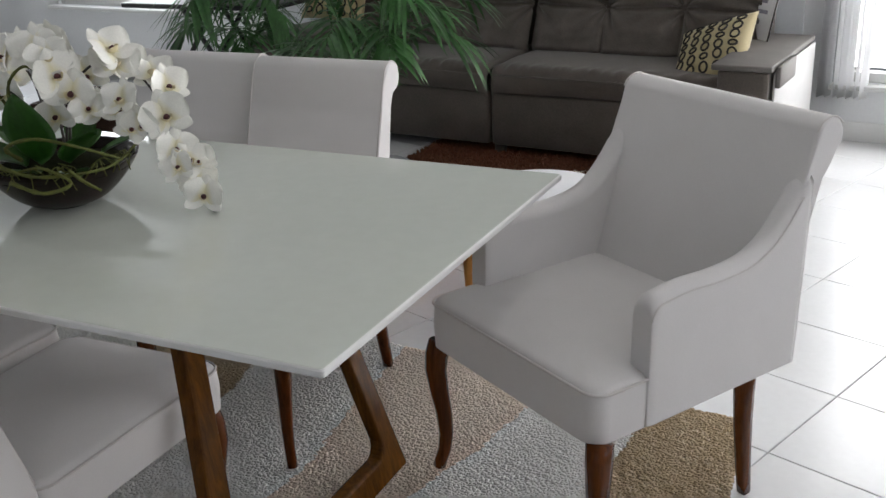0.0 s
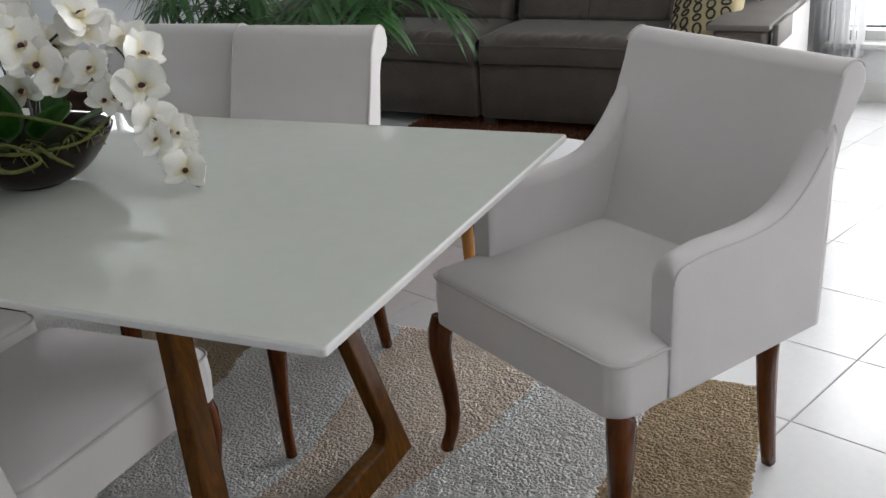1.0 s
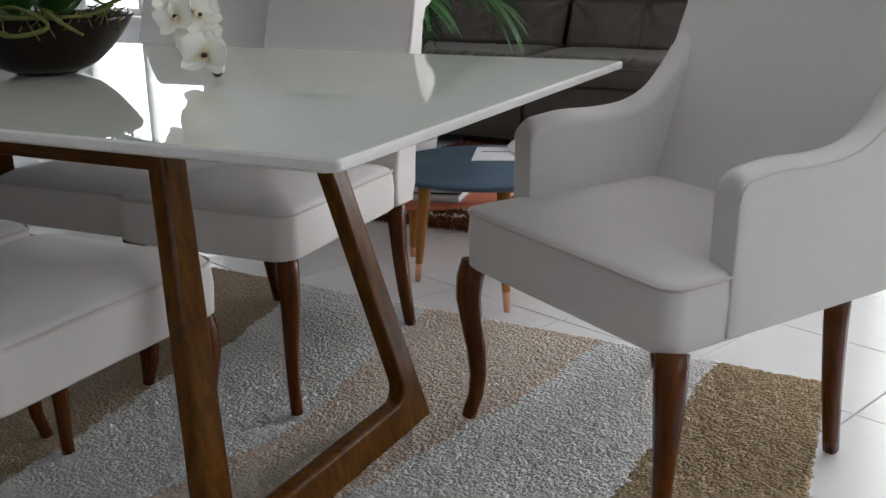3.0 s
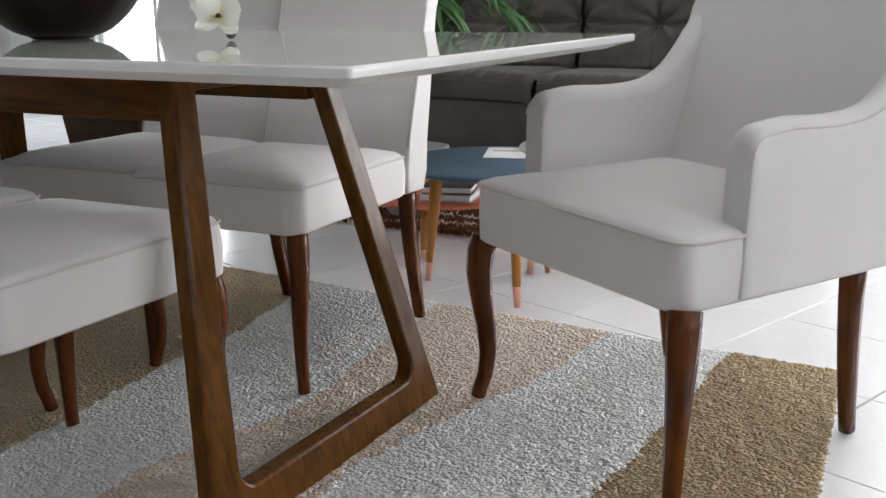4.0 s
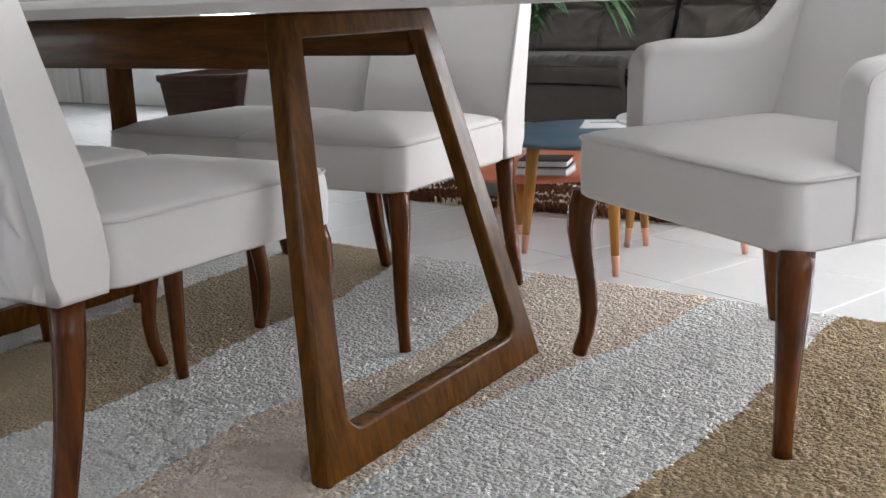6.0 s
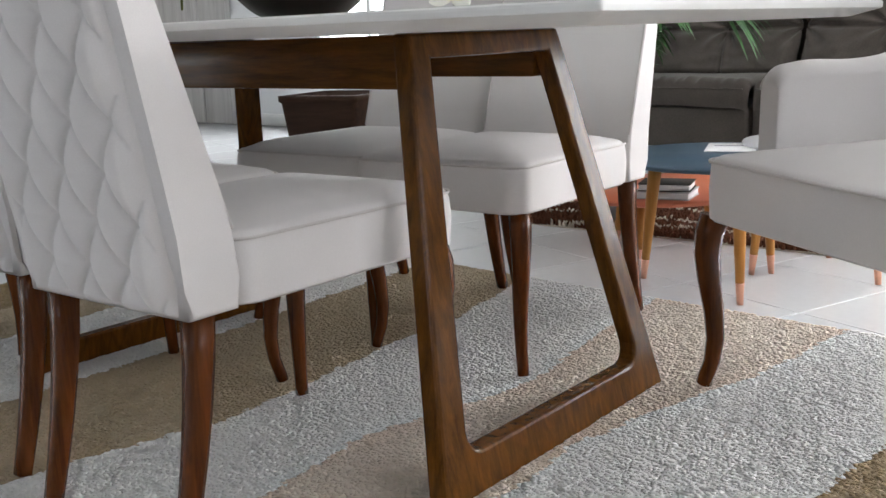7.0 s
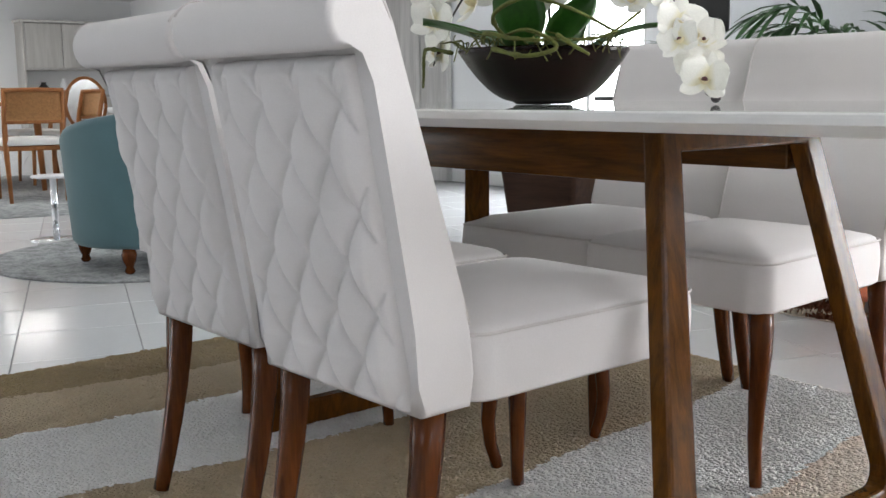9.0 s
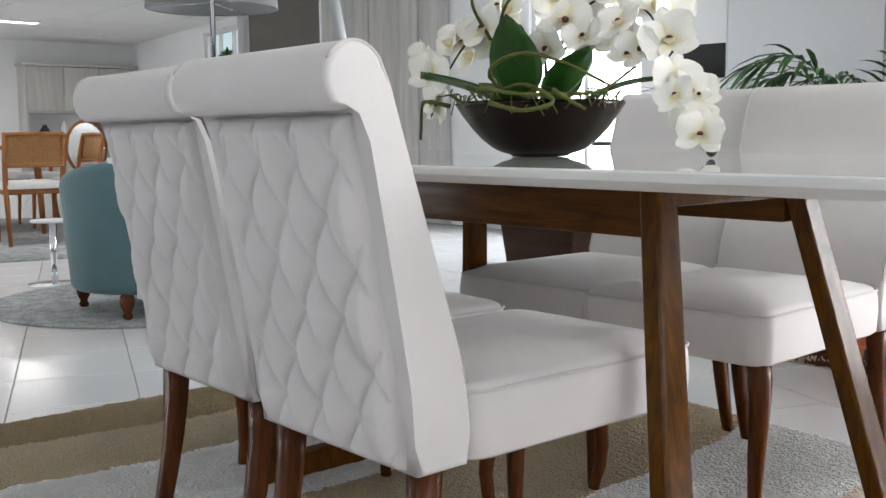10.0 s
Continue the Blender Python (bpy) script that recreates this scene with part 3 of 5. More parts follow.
# ---- sofa ----
SY, SF = 3.12, 3.23
SOFA = pose(-1.30, 3.60, 0, 0, 0, -4.5) @ Matrix.Diagonal((1.14, 1, 1, 1)) @ pose(1.08, -SF, 0)
sofa = thing("sofa", "wide dark grey suede sofa with tufted back cushions", "sofa", m=SOFA)
for x0, x1 in ((-2.14, -1.085), (-1.075, 0.0)):
    w, cx = x1 - x0, (x0 + x1) / 2
    part("seat_base", cushion(w - 0.006, 0.85, 0.06, 0.335, 0.0, 0.02, 0.012, cx, SF + 0.455), SUEDE, sofa)

    def seat_at(u, v, w=w, cx=cx):
        # wraps from the front face over the edge and back along the top
        s = v * 0.95
        if s < 0.11:
            y, z = SF + 0.012 - 0.012 * math.sin(math.pi * s / 0.11), 0.34 + s
        elif s < 0.19:
            a = (s - 0.11) / 0.08 * math.pi / 2
            y, z = SF + 0.012 + 0.05 * (1 - math.cos(a)), 0.45 + 0.03 * math.sin(a) - 0.005
        else:
            y, z = SF + 0.062 + (s - 0.19), 0.475
        edge = min(u, 1 - u) * w
        soft = math.sqrt(max(0.0, 1 - (1 - min(1, edge / 0.05)) ** 2))
        x = cx + (u - 0.5) * (w - 0.012)
        gather = 0.022 * noise.noise(Vector((x * 24 + 0.8 * math.sin(9 * x), 0.4 + s * 4, 1.0))) * math.exp(-((s - 0.15) / 0.07) ** 2) + 0.010 * noise.noise(Vector((x * 3, y * 3, 2)))
        return (x, y + 0.03 * (1 - soft) * (s < 0.19), z - 0.035 * (1 - soft) + gather)

    part("seat_cushion", grid(110, 44, seat_at), SUEDE, sofa)
    part("welt", tube([(x0 + 0.02, SF + 0.006, 0.425), (cx, SF + 0.002, 0.428), (x1 - 0.02, SF + 0.006, 0.425)], 0.004, 6), SUEDE, sofa)

    def back_at(u, v, w=w, cx=cx, x0=x0):
        x, z = cx + (u - 0.5) * (w - 0.01), 0.46 + 0.60 * v
        y = 3.77 + 0.17 * v
        z0, xb = 0.695, [x0 + w * k / 3 for k in range(4)]
        dx = min(abs(x - b) for b in xb)
        d = math.hypot(dx, 0.9 * (z - z0))
        h = 0.10 * (1 - math.exp(-d / 0.075)) * (1 - 0.55 * math.exp(-abs(z - z0) / 0.016)) * min(1.0, (u + 0.02) / 0.06, (1.02 - u) / 0.06) ** 0.5
        if z < z0:
            h *= 1 - 0.45 * math.exp(-dx / 0.014)
            h *= min(1.0, 0.25 + v / 0.07) ** 0.5
        ang = math.atan2(z - z0, min((x - b for b in xb), key=abs))
        fold = (0.030 * math.sin(7 * ang + 9 * x) * math.exp(-d / 0.09) + 0.014 * noise.noise(Vector((x * 7, z * 9, 8))) + 0.006 * noise.noise(Vector((x * 22, z * 26, 5)))) * min(1, d / 0.02)
        return (x, y - h - fold, z)

    part("back_cushion", grid(120, 70, back_at), SUEDE, sofa)
    for k in (1, 2):
        part("button", lathe([(0.001, 0.0), (0.012, 0.0), (0.013, 0.004), (0.008, 0.008), (0.001, 0.009)], 12, cap=False), SUEDE, sofa, m=pose(x0 + w / 3 * k, 3.837, 0.695, 90))
part("back_frame", cushion(2.1, 0.14, 0.10, 1.02, 0.0, 0.03, 0.03, -1.05, 3.95), SUEDE, sofa)
for s, x in ((1, -0.035), (-1, -2.31)):
    part("armrest", cushion(0.19, 0.92, 0.06, 0.548, 0.0, 0.02, 0.012, x + 0.104, SY + 0.42), SUEDE, sofa)
    part("arm_board", box((x - 0.012, SY - 0.05, 0.550), (x + 0.215, SY + 0.84, 0.576), 0.006), SUEDE_TOP, sofa, "grey padded board on the arm")
    part("arm_flap", box((x + 0.218 if s > 0 else x - 0.032, SY + 0.0, 0.478), (x + 0.238 if s > 0 else x - 0.014, SY + 0.30, 0.570), 0.005), SUEDE_TOP, sofa)
    part("side_panel", box((x + 0.209 if s > 0 else x - 0.012, SY + 0.01, 0.06), (x + 0.219 if s > 0 else x - 0.001, SY + 0.84, 0.545), 0.004), PANEL, sofa, "pale outer panel of the arm")
for x in (-2.2, -1.05, 0.1):
    for y in (SY + 0.20, SY + 0.78):
        part("foot", lathe([(0.022, 0.0), (0.028, 0.02), (0.03, 0.064)], 14, (x, y, 0)), SUEDE, sofa)

MUSTARD = mat("mustard_cushion_cloth", (0.40, 0.335, 0.185), 0.8, var=0.1, scale=9, fine=300, bump=0.25, sheen=0.2)
BLACKISH = mat("black_print", (0.02, 0.018, 0.015), 0.8, var=0.1, fine=200, bump=0.1)


def throw_pillow(m):
    t = thing("throw_pillow", "mustard yellow throw pillow printed with dark rings", "pillow", "pillows on the sofa", m=m)
    thick = lambda u, v: 0.075 * (max(0.0, math.sin(math.pi * u) * math.sin(math.pi * v))) ** 0.38
    sq = lambda u, v: (0.40 * (u - 0.5) * (1 - 0.10 * math.sin(math.pi * v)), 0.40 * (v - 0.5) * (1 - 0.10 * math.sin(math.pi * u)))
    bm = grid(24, 24, lambda u, v: (*sq(u, v), thick(u, v)))
    grid(24, 24, lambda u, v: (*sq(u, v), -thick(u, v)), bm)
    bmesh.ops.remove_doubles(bm, verts=bm.verts[:], dist=0.0004)
    body = part("cover", bm, MUSTARD, t)
    for i in range(5):
        for j in range(6):
            cu, cv = 0.14 + 0.18 * i, 0.12 + 0.152 * j
            ring = []
            for k in range(15):
                a = 2 * math.pi * k / 14
                u, v = cu + 0.052 * math.cos(a), cv + 0.068 * math.sin(a) * (1 if (i + j) % 3 else 0.6)
                ring.append((*sq(u, v), thick(u, v) + 0.0008))
            part("printed_ring", tube(ring, 0.0058, 4), BLACKISH, body)
    return t


throw_pillow(pose(-0.215, 3.79, 0.545, 42, 0, -36) @ pose(0, 0, 0, 0, 0, 30))
throw_pillow(pose(-2.45, 4.13, 0.77, 70, 0, 10) @ pose(0, 0, 0, 0, 0, -8))

PAPER = mat("white_paper", (0.80, 0.80, 0.82), 0.5, var=0.03, fine=50, bump=0.02)
INK = mat("grey_ink", (0.25, 0.24, 0.3), 0.7, var=0.05, bump=0.0)
tag = thing("price_card", "white printed card standing against the sofa arm", "card", m=pose(-0.06, 4.03, 0.578, 78, 0, -50))
part("sheet", box((-0.10, 0, -0.002), (0.10, 0.29, 0.002), 0.001), PAPER, tag)
part("card_frame", tube([(-0.1, 0, 0.004), (-0.1, 0.29, 0.004), (0.1, 0.29, 0.004), (0.1, 0, 0.004)], 0.004, 6), BLACKISH, tag)
for i, w in enumerate((0.14, 0.10, 0.12, 0.07)):
    part("printed_bar", box((-0.08, 0.22 - 0.05 * i, 0.0022), (-0.08 + w, 0.238 - 0.05 * i, 0.0032), 0), INK, tag, smooth=False)

# ---- small round tables by the sofa ----
def round_table(name, at, radius, z, colour, label, spin, lr, n=3):
    t = thing(name, label, "side table", "nest of round tables", m=pose(at[0], at[1], 0, 0, 0, spin))
    part("tabletop", lathe([(0.001, z - 0.022), (radius - 0.03, z - 0.022), (radius - 0.008, z - 0.018), (radius - 0.001, z - 0.009), (radius - 0.001, z - 0.006), (radius - 0.006, z), (0.001, z)], 56), colour, t)
    for i in range(n):
        a = 2 * math.pi * i / n
        c, s = math.cos(a), math.sin(a)
        r0 = lr - 0.035
        p = lambda f: (c * (r0 + 0.035 * (1 - f)), s * (r0 + 0.035 * (1 - f)), 0.0 + (z - 0.022) * f)
        leg = part("leg", tube([p(0.16), p(0.5), p(1.0)], [0.0115, 0.016, 0.020], 14), HONEY, t)
        part("ferrule", tube([p(0.0), p(0.15), p(0.165)], [0.0085, 0.0115, 0.0122], 14), COPPER, leg, "copper leg tip")
    return t


round_table("side_table", (-0.607, 1.709), 0.290, 0.375, BLUE, "round petrol blue side table with honey wood legs", 189, 0.218)
round_table("side_table", (-0.42, 2.00), 0.228, 0.392, WHITELAC, "round white side table with honey wood legs", 100, 0.20)
round_table("side_table", (-0.99, 2.09), 0.32, 0.205, ORANGE, "low round coral side table with honey wood legs", 40, 0.20)
GREYBOOK = mat("grey_book_cover", (0.45, 0.46, 0.48), 0.5, var=0.05, fine=80, bump=0.05)
for k, (w, d, z, m) in enumerate(((0.17, 0.14, 0.2055, GREYBOOK), (0.16, 0.13, 0.2295, BLACKISH))):
    bk = thing("book", "closed grey book lying on the coral table" if k == 0 else "closed black book lying on a grey book", "book", m=pose(-0.87, 1.92, z, 0, 0, 12 + 5 * k))
    part("cover", box((-w / 2, -d / 2, 0), (w / 2, d / 2, 0.003), 0.001), m, bk)
    part("page_block", box((-w / 2 + 0.003, -d / 2 + 0.004, 0.0031), (w / 2 - 0.004, d / 2 - 0.004, 0.0206), 0.001), PAPER, bk)
    part("cover", box((-w / 2, -d / 2, 0.0207), (w / 2, d / 2, 0.0237), 0.001), m, bk)
mg = thing("magazine", "thin white magazine lying on the blue side table", "magazine", m=pose(-0.63, 1.84, 0.3755, 0, 0, 20))
part("sheet", box((-0.07, -0.10, 0), (0.07, 0.10, 0.003), 0.001), PAPER, mg)
part("printed_bar", box((-0.05, 0.02, 0.0031), (0.05, 0.035, 0.0036), 0), INK, mg, smooth=False)

# ---- bowl of orchids ----
BOWL = wood("dark_carved_bowl", (0.0022, 0.0008, 0.0005), (0.014, 0.0036, 0.0017), 0.24, "z", 8, 0.12)
BC = Vector((-0.943, 0.476, TZ))
bowl = thing("bowl", "wide dark brown wooden bowl on the white table", "bowl", m=Matrix.Translation(BC))
R, HB = 0.164, 0.102
prof = [(0.045, 0.0005), (0.054, 0.001), (0.058, 0.005)]
prof += [(0.058 + (R - 0.058) * (k / 12) ** 0.80, 0.006 + (HB - 0.006) * (k / 12) ** 1.45) for k in range(1, 13)]
prof += [(R - 0.003, HB + 0.004), (R - 0.009, HB + 0.002)]
prof += [((R - 0.014) * math.sin(radians(a)) ** 0.9, 0.02 + (HB - 0.022) * (1 - math.cos(radians(a)))) for a in range(84, 0, -12)]
bm = lathe(prof, 64)
for v in bm.verts:
    a = math.atan2(v.co.y, v.co.x)
    f = 1 + 0.010 * math.cos(14 * a) * (v.co.z / HB)
    v.co.x, v.co.y = v.co.x * f, v.co.y * f
part("bowl_body", bm, BOWL, bowl)
SOIL = mat("dry_moss", (0.012, 0.013, 0.005), 0.95, var=0.5, scale=40, fine=200, bump=0.6, depth=0.01, spec=0.05)
part("moss", lathe([(0.150, 0.080), (0.11, 0.090), (0.06, 0.100), (0.001, 0.104)], 40, cap=False), SOIL, bowl)

PETAL = mat("orchid_petal", (0.88, 0.87, 0.815), 0.55, var=0.08, scale=30, fine=300, bump=0.1, sheen=0.1)
CREAM = mat("orchid_lip", (0.80, 0.70, 0.46), 0.55, var=0.1, scale=40, fine=200, bump=0.1)
HEART = mat("orchid_heart", (0.08, 0.018, 0.02), 0.5, var=0.2, fine=300)
STEM = mat("dark_stem", (0.045, 0.04, 0.035), 0.6, var=0.2, fine=200, bump=0.2)
VINE = mat("mossy_green_vine", (0.085, 0.095, 0.014), 0.8, var=0.45, scale=40, fine=260, bump=0.6, depth=0.003)
LEAF = mat("dark_green_leaf", (0.036, 0.125, 0.016), 0.32, var=0.3, scale=14, fine=90, bump=0.1, coat=0.2)
BUD = mat("purple_grey_bud", (0.030, 0.024, 0.028), 0.5, var=0.2, scale=60, fine=200, bump=0.2)

orchid = thing("orchid_arrangement", "white orchid sprays with green vines in the bowl", "orchid", m=Matrix.Translation(BC))
rnd = random.Random(4)


def petal_mesh(length, wide, cup, mat_, name):
    """A rounded petal that rises from its base, cupped, with a faintly waved rim."""
    def at(u, v):
        w = wide * max(0.02, math.sin(math.pi * min(1.0, 0.02 + 0.98 * v) ** 0.82)) ** 0.55
        x = (u - 0.5) * w
        wave = 0.05 * wide * math.sin(8 * u + 6 * v) * (2 * abs(u - 0.5)) ** 1.5
        return (x, length * v, cup * (4 * (u - 0.5) ** 2 - 0.5) * math.sin(math.pi * v) + 0.14 * length * v * v + wave)

    bm = grid(8, 11, at)
    me = bpy.data.meshes.new(name)
    bm.to_mesh(me)
    bm.free()
    for p in me.polygons:
        p.use_smooth = True
    me.materials.append(mat_)
    return me


def petal_tint(m, throat, reach):
    """Ivory petals warm to cream towards the throat of the flower."""
    nd, ln, b = m.node_tree.nodes, m.node_tree.links, m.node_tree.nodes["Principled BSDF"]
    old = b.inputs["Base Color"].links[0].from_socket
    tc, sep, mr, mix = nd.new("ShaderNodeTexCoord"), nd.new("ShaderNodeSeparateXYZ"), nd.new("ShaderNodeMapRange"), nd.new("ShaderNodeMix")
    mix.data_type = "RGBA"
    mr.inputs["From Min"].default_value, mr.inputs["From Max"].default_value = 0.0, reach
    ln.new(tc.outputs["Object"], sep.inputs[0])
    ln.new(sep.outputs["Y"], mr.inputs["Value"])
    ln.new(mr.outputs[0], mix.inputs["Factor"])
    mix.inputs[6].default_value = (*throat, 1)
    ln.new(old, mix.inputs[7])
    ln.new(mix.outputs[2], b.inputs["Base Color"])


petal_tint(PETAL, (0.82, 0.76, 0.50), 0.020)
ROUND = petal_mesh(0.054, 0.064, -0.005, PETAL, "round_petal")
SEPAL = petal_mesh(0.052, 0.036, -0.003, PETAL, "sepal")
LIP = petal_mesh(0.028, 0.024, 0.012, CREAM, "lip")
_h = lathe([(0.001, 0.0), (0.0058, 0.002), (0.0066, 0.006), (0.0045, 0.011), (0.0005, 0.013)], 10)
HEART_ME = bpy.data.meshes.new("column")
_h.to_mesh(HEART_ME)
_h.free()
HEART_ME.materials.append(HEART)


def flower(at, face, spin=0.0, size=1.0):
    """One open orchid: two round petals, three sepals, a lip and a dark heart, turned to face a way."""
    f = Vector(face).normalized()
    m = Matrix.Translation(at) @ f.to_track_quat("Z", "Y").to_matrix().to_4x4() @ pose(0, 0, 0, 0, 0, spin) @ Matrix.Scale(size, 4)
    e = new("flower")
    e.empty_display_size = 0.02
    e.parent = orchid
    e.matrix_basis = m
    for name, me, turn, lift in (("sepal", SEPAL, 0, 8), ("sepal", SEPAL, 125, 8), ("sepal", SEPAL, -125, 8), ("petal", ROUND, 68, 16), ("petal", ROUND, -68, 16), ("lip", LIP, 180, 62)):
        ob = new(name, me)
        ob.parent = e
        ob.matrix_basis = pose(0, 0, 0.003 if me is ROUND else 0.0, 0, 0, turn + rnd.uniform(-7, 7)) @ pose(0, 0.002, 0, lift + rnd.uniform(-8, 8))
    ob = new("heart", HEART_ME)
    ob.parent = e
    ob.matrix_basis = pose(0, -0.003, 0.006)
    return e


def spray(points, count, start, facing, size=1.0, buds=3, wide=0.035):
    line = curve_pts(points, 8)
    part("stem", tube(line, [0.0032 - 0.0016 * i / len(line) for i in range(len(line))], 6), STEM, orchid)
    for i in range(count):
        k = start + ((0.85 if buds else 0.97) - start) * i / max(1, count - 1)
        p = line[min(len(line) - 1, int(k * (len(line) - 1)))]
        f = Vector(facing) + Vector((rnd.uniform(-0.5, 0.5), rnd.uniform(-0.45, 0.45), rnd.uniform(-0.25, 0.35)))
        side = Vector((rnd.uniform(-1, 1), rnd.uniform(-1, 1), rnd.uniform(-0.8, 0.8))) * wide
        flower(p + side + f.normalized() * 0.016, f, rnd.uniform(-25, 25), size * rnd.uniform(0.88, 1.1))
    end = line[-1]
    for b in range(buds):
        off = Vector((0.010 + rnd.uniform(-0.012, 0.016), rnd.uniform(-0.014, 0.004), -0.011 * b + 0.004))
        bm = bmesh.new()
        bmesh.ops.create_icosphere(bm, subdivisions=2, radius=0.0092, matrix=Matrix.Translation(end + off) @ Matrix.Diagonal((1, 1, 1.15, 1)))
        part("bud", bm, BUD, orchid)


# sprays arch out over both ends of the bowl
spray([(0.02, 0.0, 0.10), (0.05, 0.0, 0.19), (0.135, 0.01, 0.225), (0.235, 0.025, 0.185), (0.300, 0.04, 0.110), (0.330, 0.05, 0.055), (0.341, 0.055, 0.030)], 13, 0.22, (0.55, -0.75, 0.15), 0.82, wide=0.026)
spray([(0.0, 0.03, 0.10), (0.02, 0.05, 0.24), (0.10, 0.07, 0.30), (0.19, 0.07, 0.27), (0.25, 0.06, 0.21)], 7, 0.4, (0.6, -0.5, 0.3), buds=0)
spray([(-0.02, 0.0, 0.10), (-0.07, -0.02, 0.23), (-0.16, -0.03, 0.24), (-0.24, -0.04, 0.16), (-0.275, -0.05, 0.08)], 8, 0.42, (-0.1, -0.9, 0.15), buds=0)
spray([(-0.02, 0.04, 0.10), (-0.04, 0.05, 0.26), (-0.02, 0.03, 0.32), (0.05, 0.0, 0.30), (0.11, -0.02, 0.25)], 6, 0.45, (0.35, -0.8, 0.3), buds=0)
spray([(-0.03, 0.02, 0.10), (-0.10, 0.06, 0.24), (-0.17, 0.08, 0.28), (-0.22, 0.09, 0.22)], 4, 0.5, (-0.1, -0.7, 0.4), buds=0)


def broad_leaf(base, way, length, wide, droop, name="leaf"):
    w = Vector(way).normalized()
    side = w.cross(Vector((0, 0, 1))).normalized()
    def at(u, v):
        ww = wide * math.sin(math.pi * min(1, 0.05 + 0.95 * v) ** 0.8) ** 0.8
        return Vector(base) + w * length * v + Vector((0, 0, -droop * v * v)) + side * ww * (u - 0.5) + Vector((0, 0, 0.25 * wide * abs(u - 0.5)))

    bm = grid(6, 10, at)
    bmesh.ops.solidify(bm, geom=bm.faces[:], thickness=0.0016)
    part(name, bm, LEAF, orchid, "dark green orchid leaf")


for b, w, l, wd, dr in (((-0.02, -0.07, 0.095), (-0.85, -0.45, 0.48), 0.20, 0.115, 0.03), ((0.01, -0.06, 0.10), (0.1, -0.35, 0.95), 0.16, 0.112, 0.0), ((0.06, -0.03, 0.10), (0.75, -0.25, 0.65), 0.18, 0.085, 0.03),
                        ((0.0, 0.06, 0.10), (-0.4, 0.6, 0.8), 0.15, 0.07, 0.03), ((0.07, 0.05, 0.10), (0.7, 0.5, 0.5), 0.16, 0.07, 0.04), ((0.09, -0.06, 0.09), (0.8, -0.6, 0.35), 0.13, 0.06, 0.03), ((-0.07, 0.0, 0.10), (-0.9, 0.1, 0.6), 0.15, 0.07, 0.04), ((0.03, -0.09, 0.09), (0.35, -0.9, 0.5), 0.10, 0.06, 0.02)):
    broad_leaf(b, w, l, wd, dr)
# mossy vines that loop over the rim
for pts in ([(-0.03, -0.13, 0.115), (0.03, -0.175, 0.128), (0.10, -0.17, 0.115), (0.16, -0.13, 0.112), (0.205, -0.06, 0.118), (0.235, 0.0, 0.16)],
            [(0.0, -0.10, 0.12), (0.02, -0.15, 0.16), (0.10, -0.15, 0.185), (0.17, -0.11, 0.165), (0.215, -0.04, 0.125)],
            [(-0.02, -0.02, 0.1), (-0.05, -0.05, 0.2), (-0.02, -0.08, 0.27), (0.03, -0.08, 0.31), (0.06, -0.06, 0.29)],
            [(0.05, -0.18, 0.10), (0.13, -0.175, 0.085), (0.17, -0.14, 0.10), (0.12, -0.16, 0.13), (0.06, -0.17, 0.12)],
            [(-0.13, -0.12, 0.10), (-0.19, -0.13, 0.11), (-0.23, -0.11, 0.10), (-0.245, -0.10, 0.06), (-0.26, -0.09, 0.035)],
            [(-0.05, 0.0, 0.1), (-0.10, -0.03, 0.22), (-0.14, -0.05, 0.30), (-0.11, -0.06, 0.35)],
            [(0.16, -0.13, 0.12), (0.20, -0.13, 0.10), (0.225, -0.12, 0.085)]):
    line = curve_pts(pts, 7)
    rad = [0.0045 * (1 - 0.45 * i / len(line)) * (1 + 0.6 * noise.noise(Vector((i * 0.9, len(pts), 0)))) for i in range(len(line))]
    part("vine", tube(line, rad, 7), VINE, orchid, "mossy green vine")
for k in range(46):
    a = rnd.uniform(-2.8, 0.6)
    p = Vector((0.16 * math.cos(a), 0.16 * math.sin(a), 0.106))
    q = [p, p + Vector((rnd.uniform(-0.02, 0.03), -0.015, 0.014)), p + Vector((rnd.uniform(-0.03, 0.05), -0.028, rnd.uniform(-0.03, 0.03)))]
    part("tendril", tube(curve_pts(q, 4), 0.0012, 5), VINE, orchid)


# ---- palms, planter and console between the table and the back wall ----
FROND = mat("palm_green", (0.032, 0.108, 0.024), 0.42, var=0.45, scale=9, fine=60, bump=0.08, coat=0.1)
POTBROWN = wood("dark_brown_planter", (0.022, 0.010, 0.006), (0.060, 0.028, 0.016), 0.6, "x", 16, 0.0)
POTGREY = mat("pale_grey_pot", (0.42, 0.43, 0.44), 0.6, var=0.08, scale=8, fine=90, bump=0.15)
BLACK = mat("black_metal", (0.012, 0.012, 0.013), 0.35, var=0.1, fine=90, bump=0.05)


def leaflet(bm, base, way, up, length, wide, droop):
    """A long pointed blade, folded along its rib."""
    w = Vector(way).normalized()
    side = w.cross(Vector(up)).normalized()
    nrm = side.cross(w)
    pts = []
    for f, k in ((0.0, 0.25), (0.25, 0.95), (0.55, 1.0), (0.8, 0.62), (1.0, 0.03)):
        c = Vector(base) + w * length * f + Vector((0, 0, -droop * length * f * f))
        pts.append((bm.verts.new(c - side * wide * k + nrm * wide * 0.3 * k), bm.verts.new(c), bm.verts.new(c + side * wide * k + nrm * wide * 0.3 * k)))
    for a, b in zip(pts, pts[1:]):
        bm.faces.new((a[0], a[1], b[1], b[0]))
        bm.faces.new((a[1], a[2], b[2], b[1]))


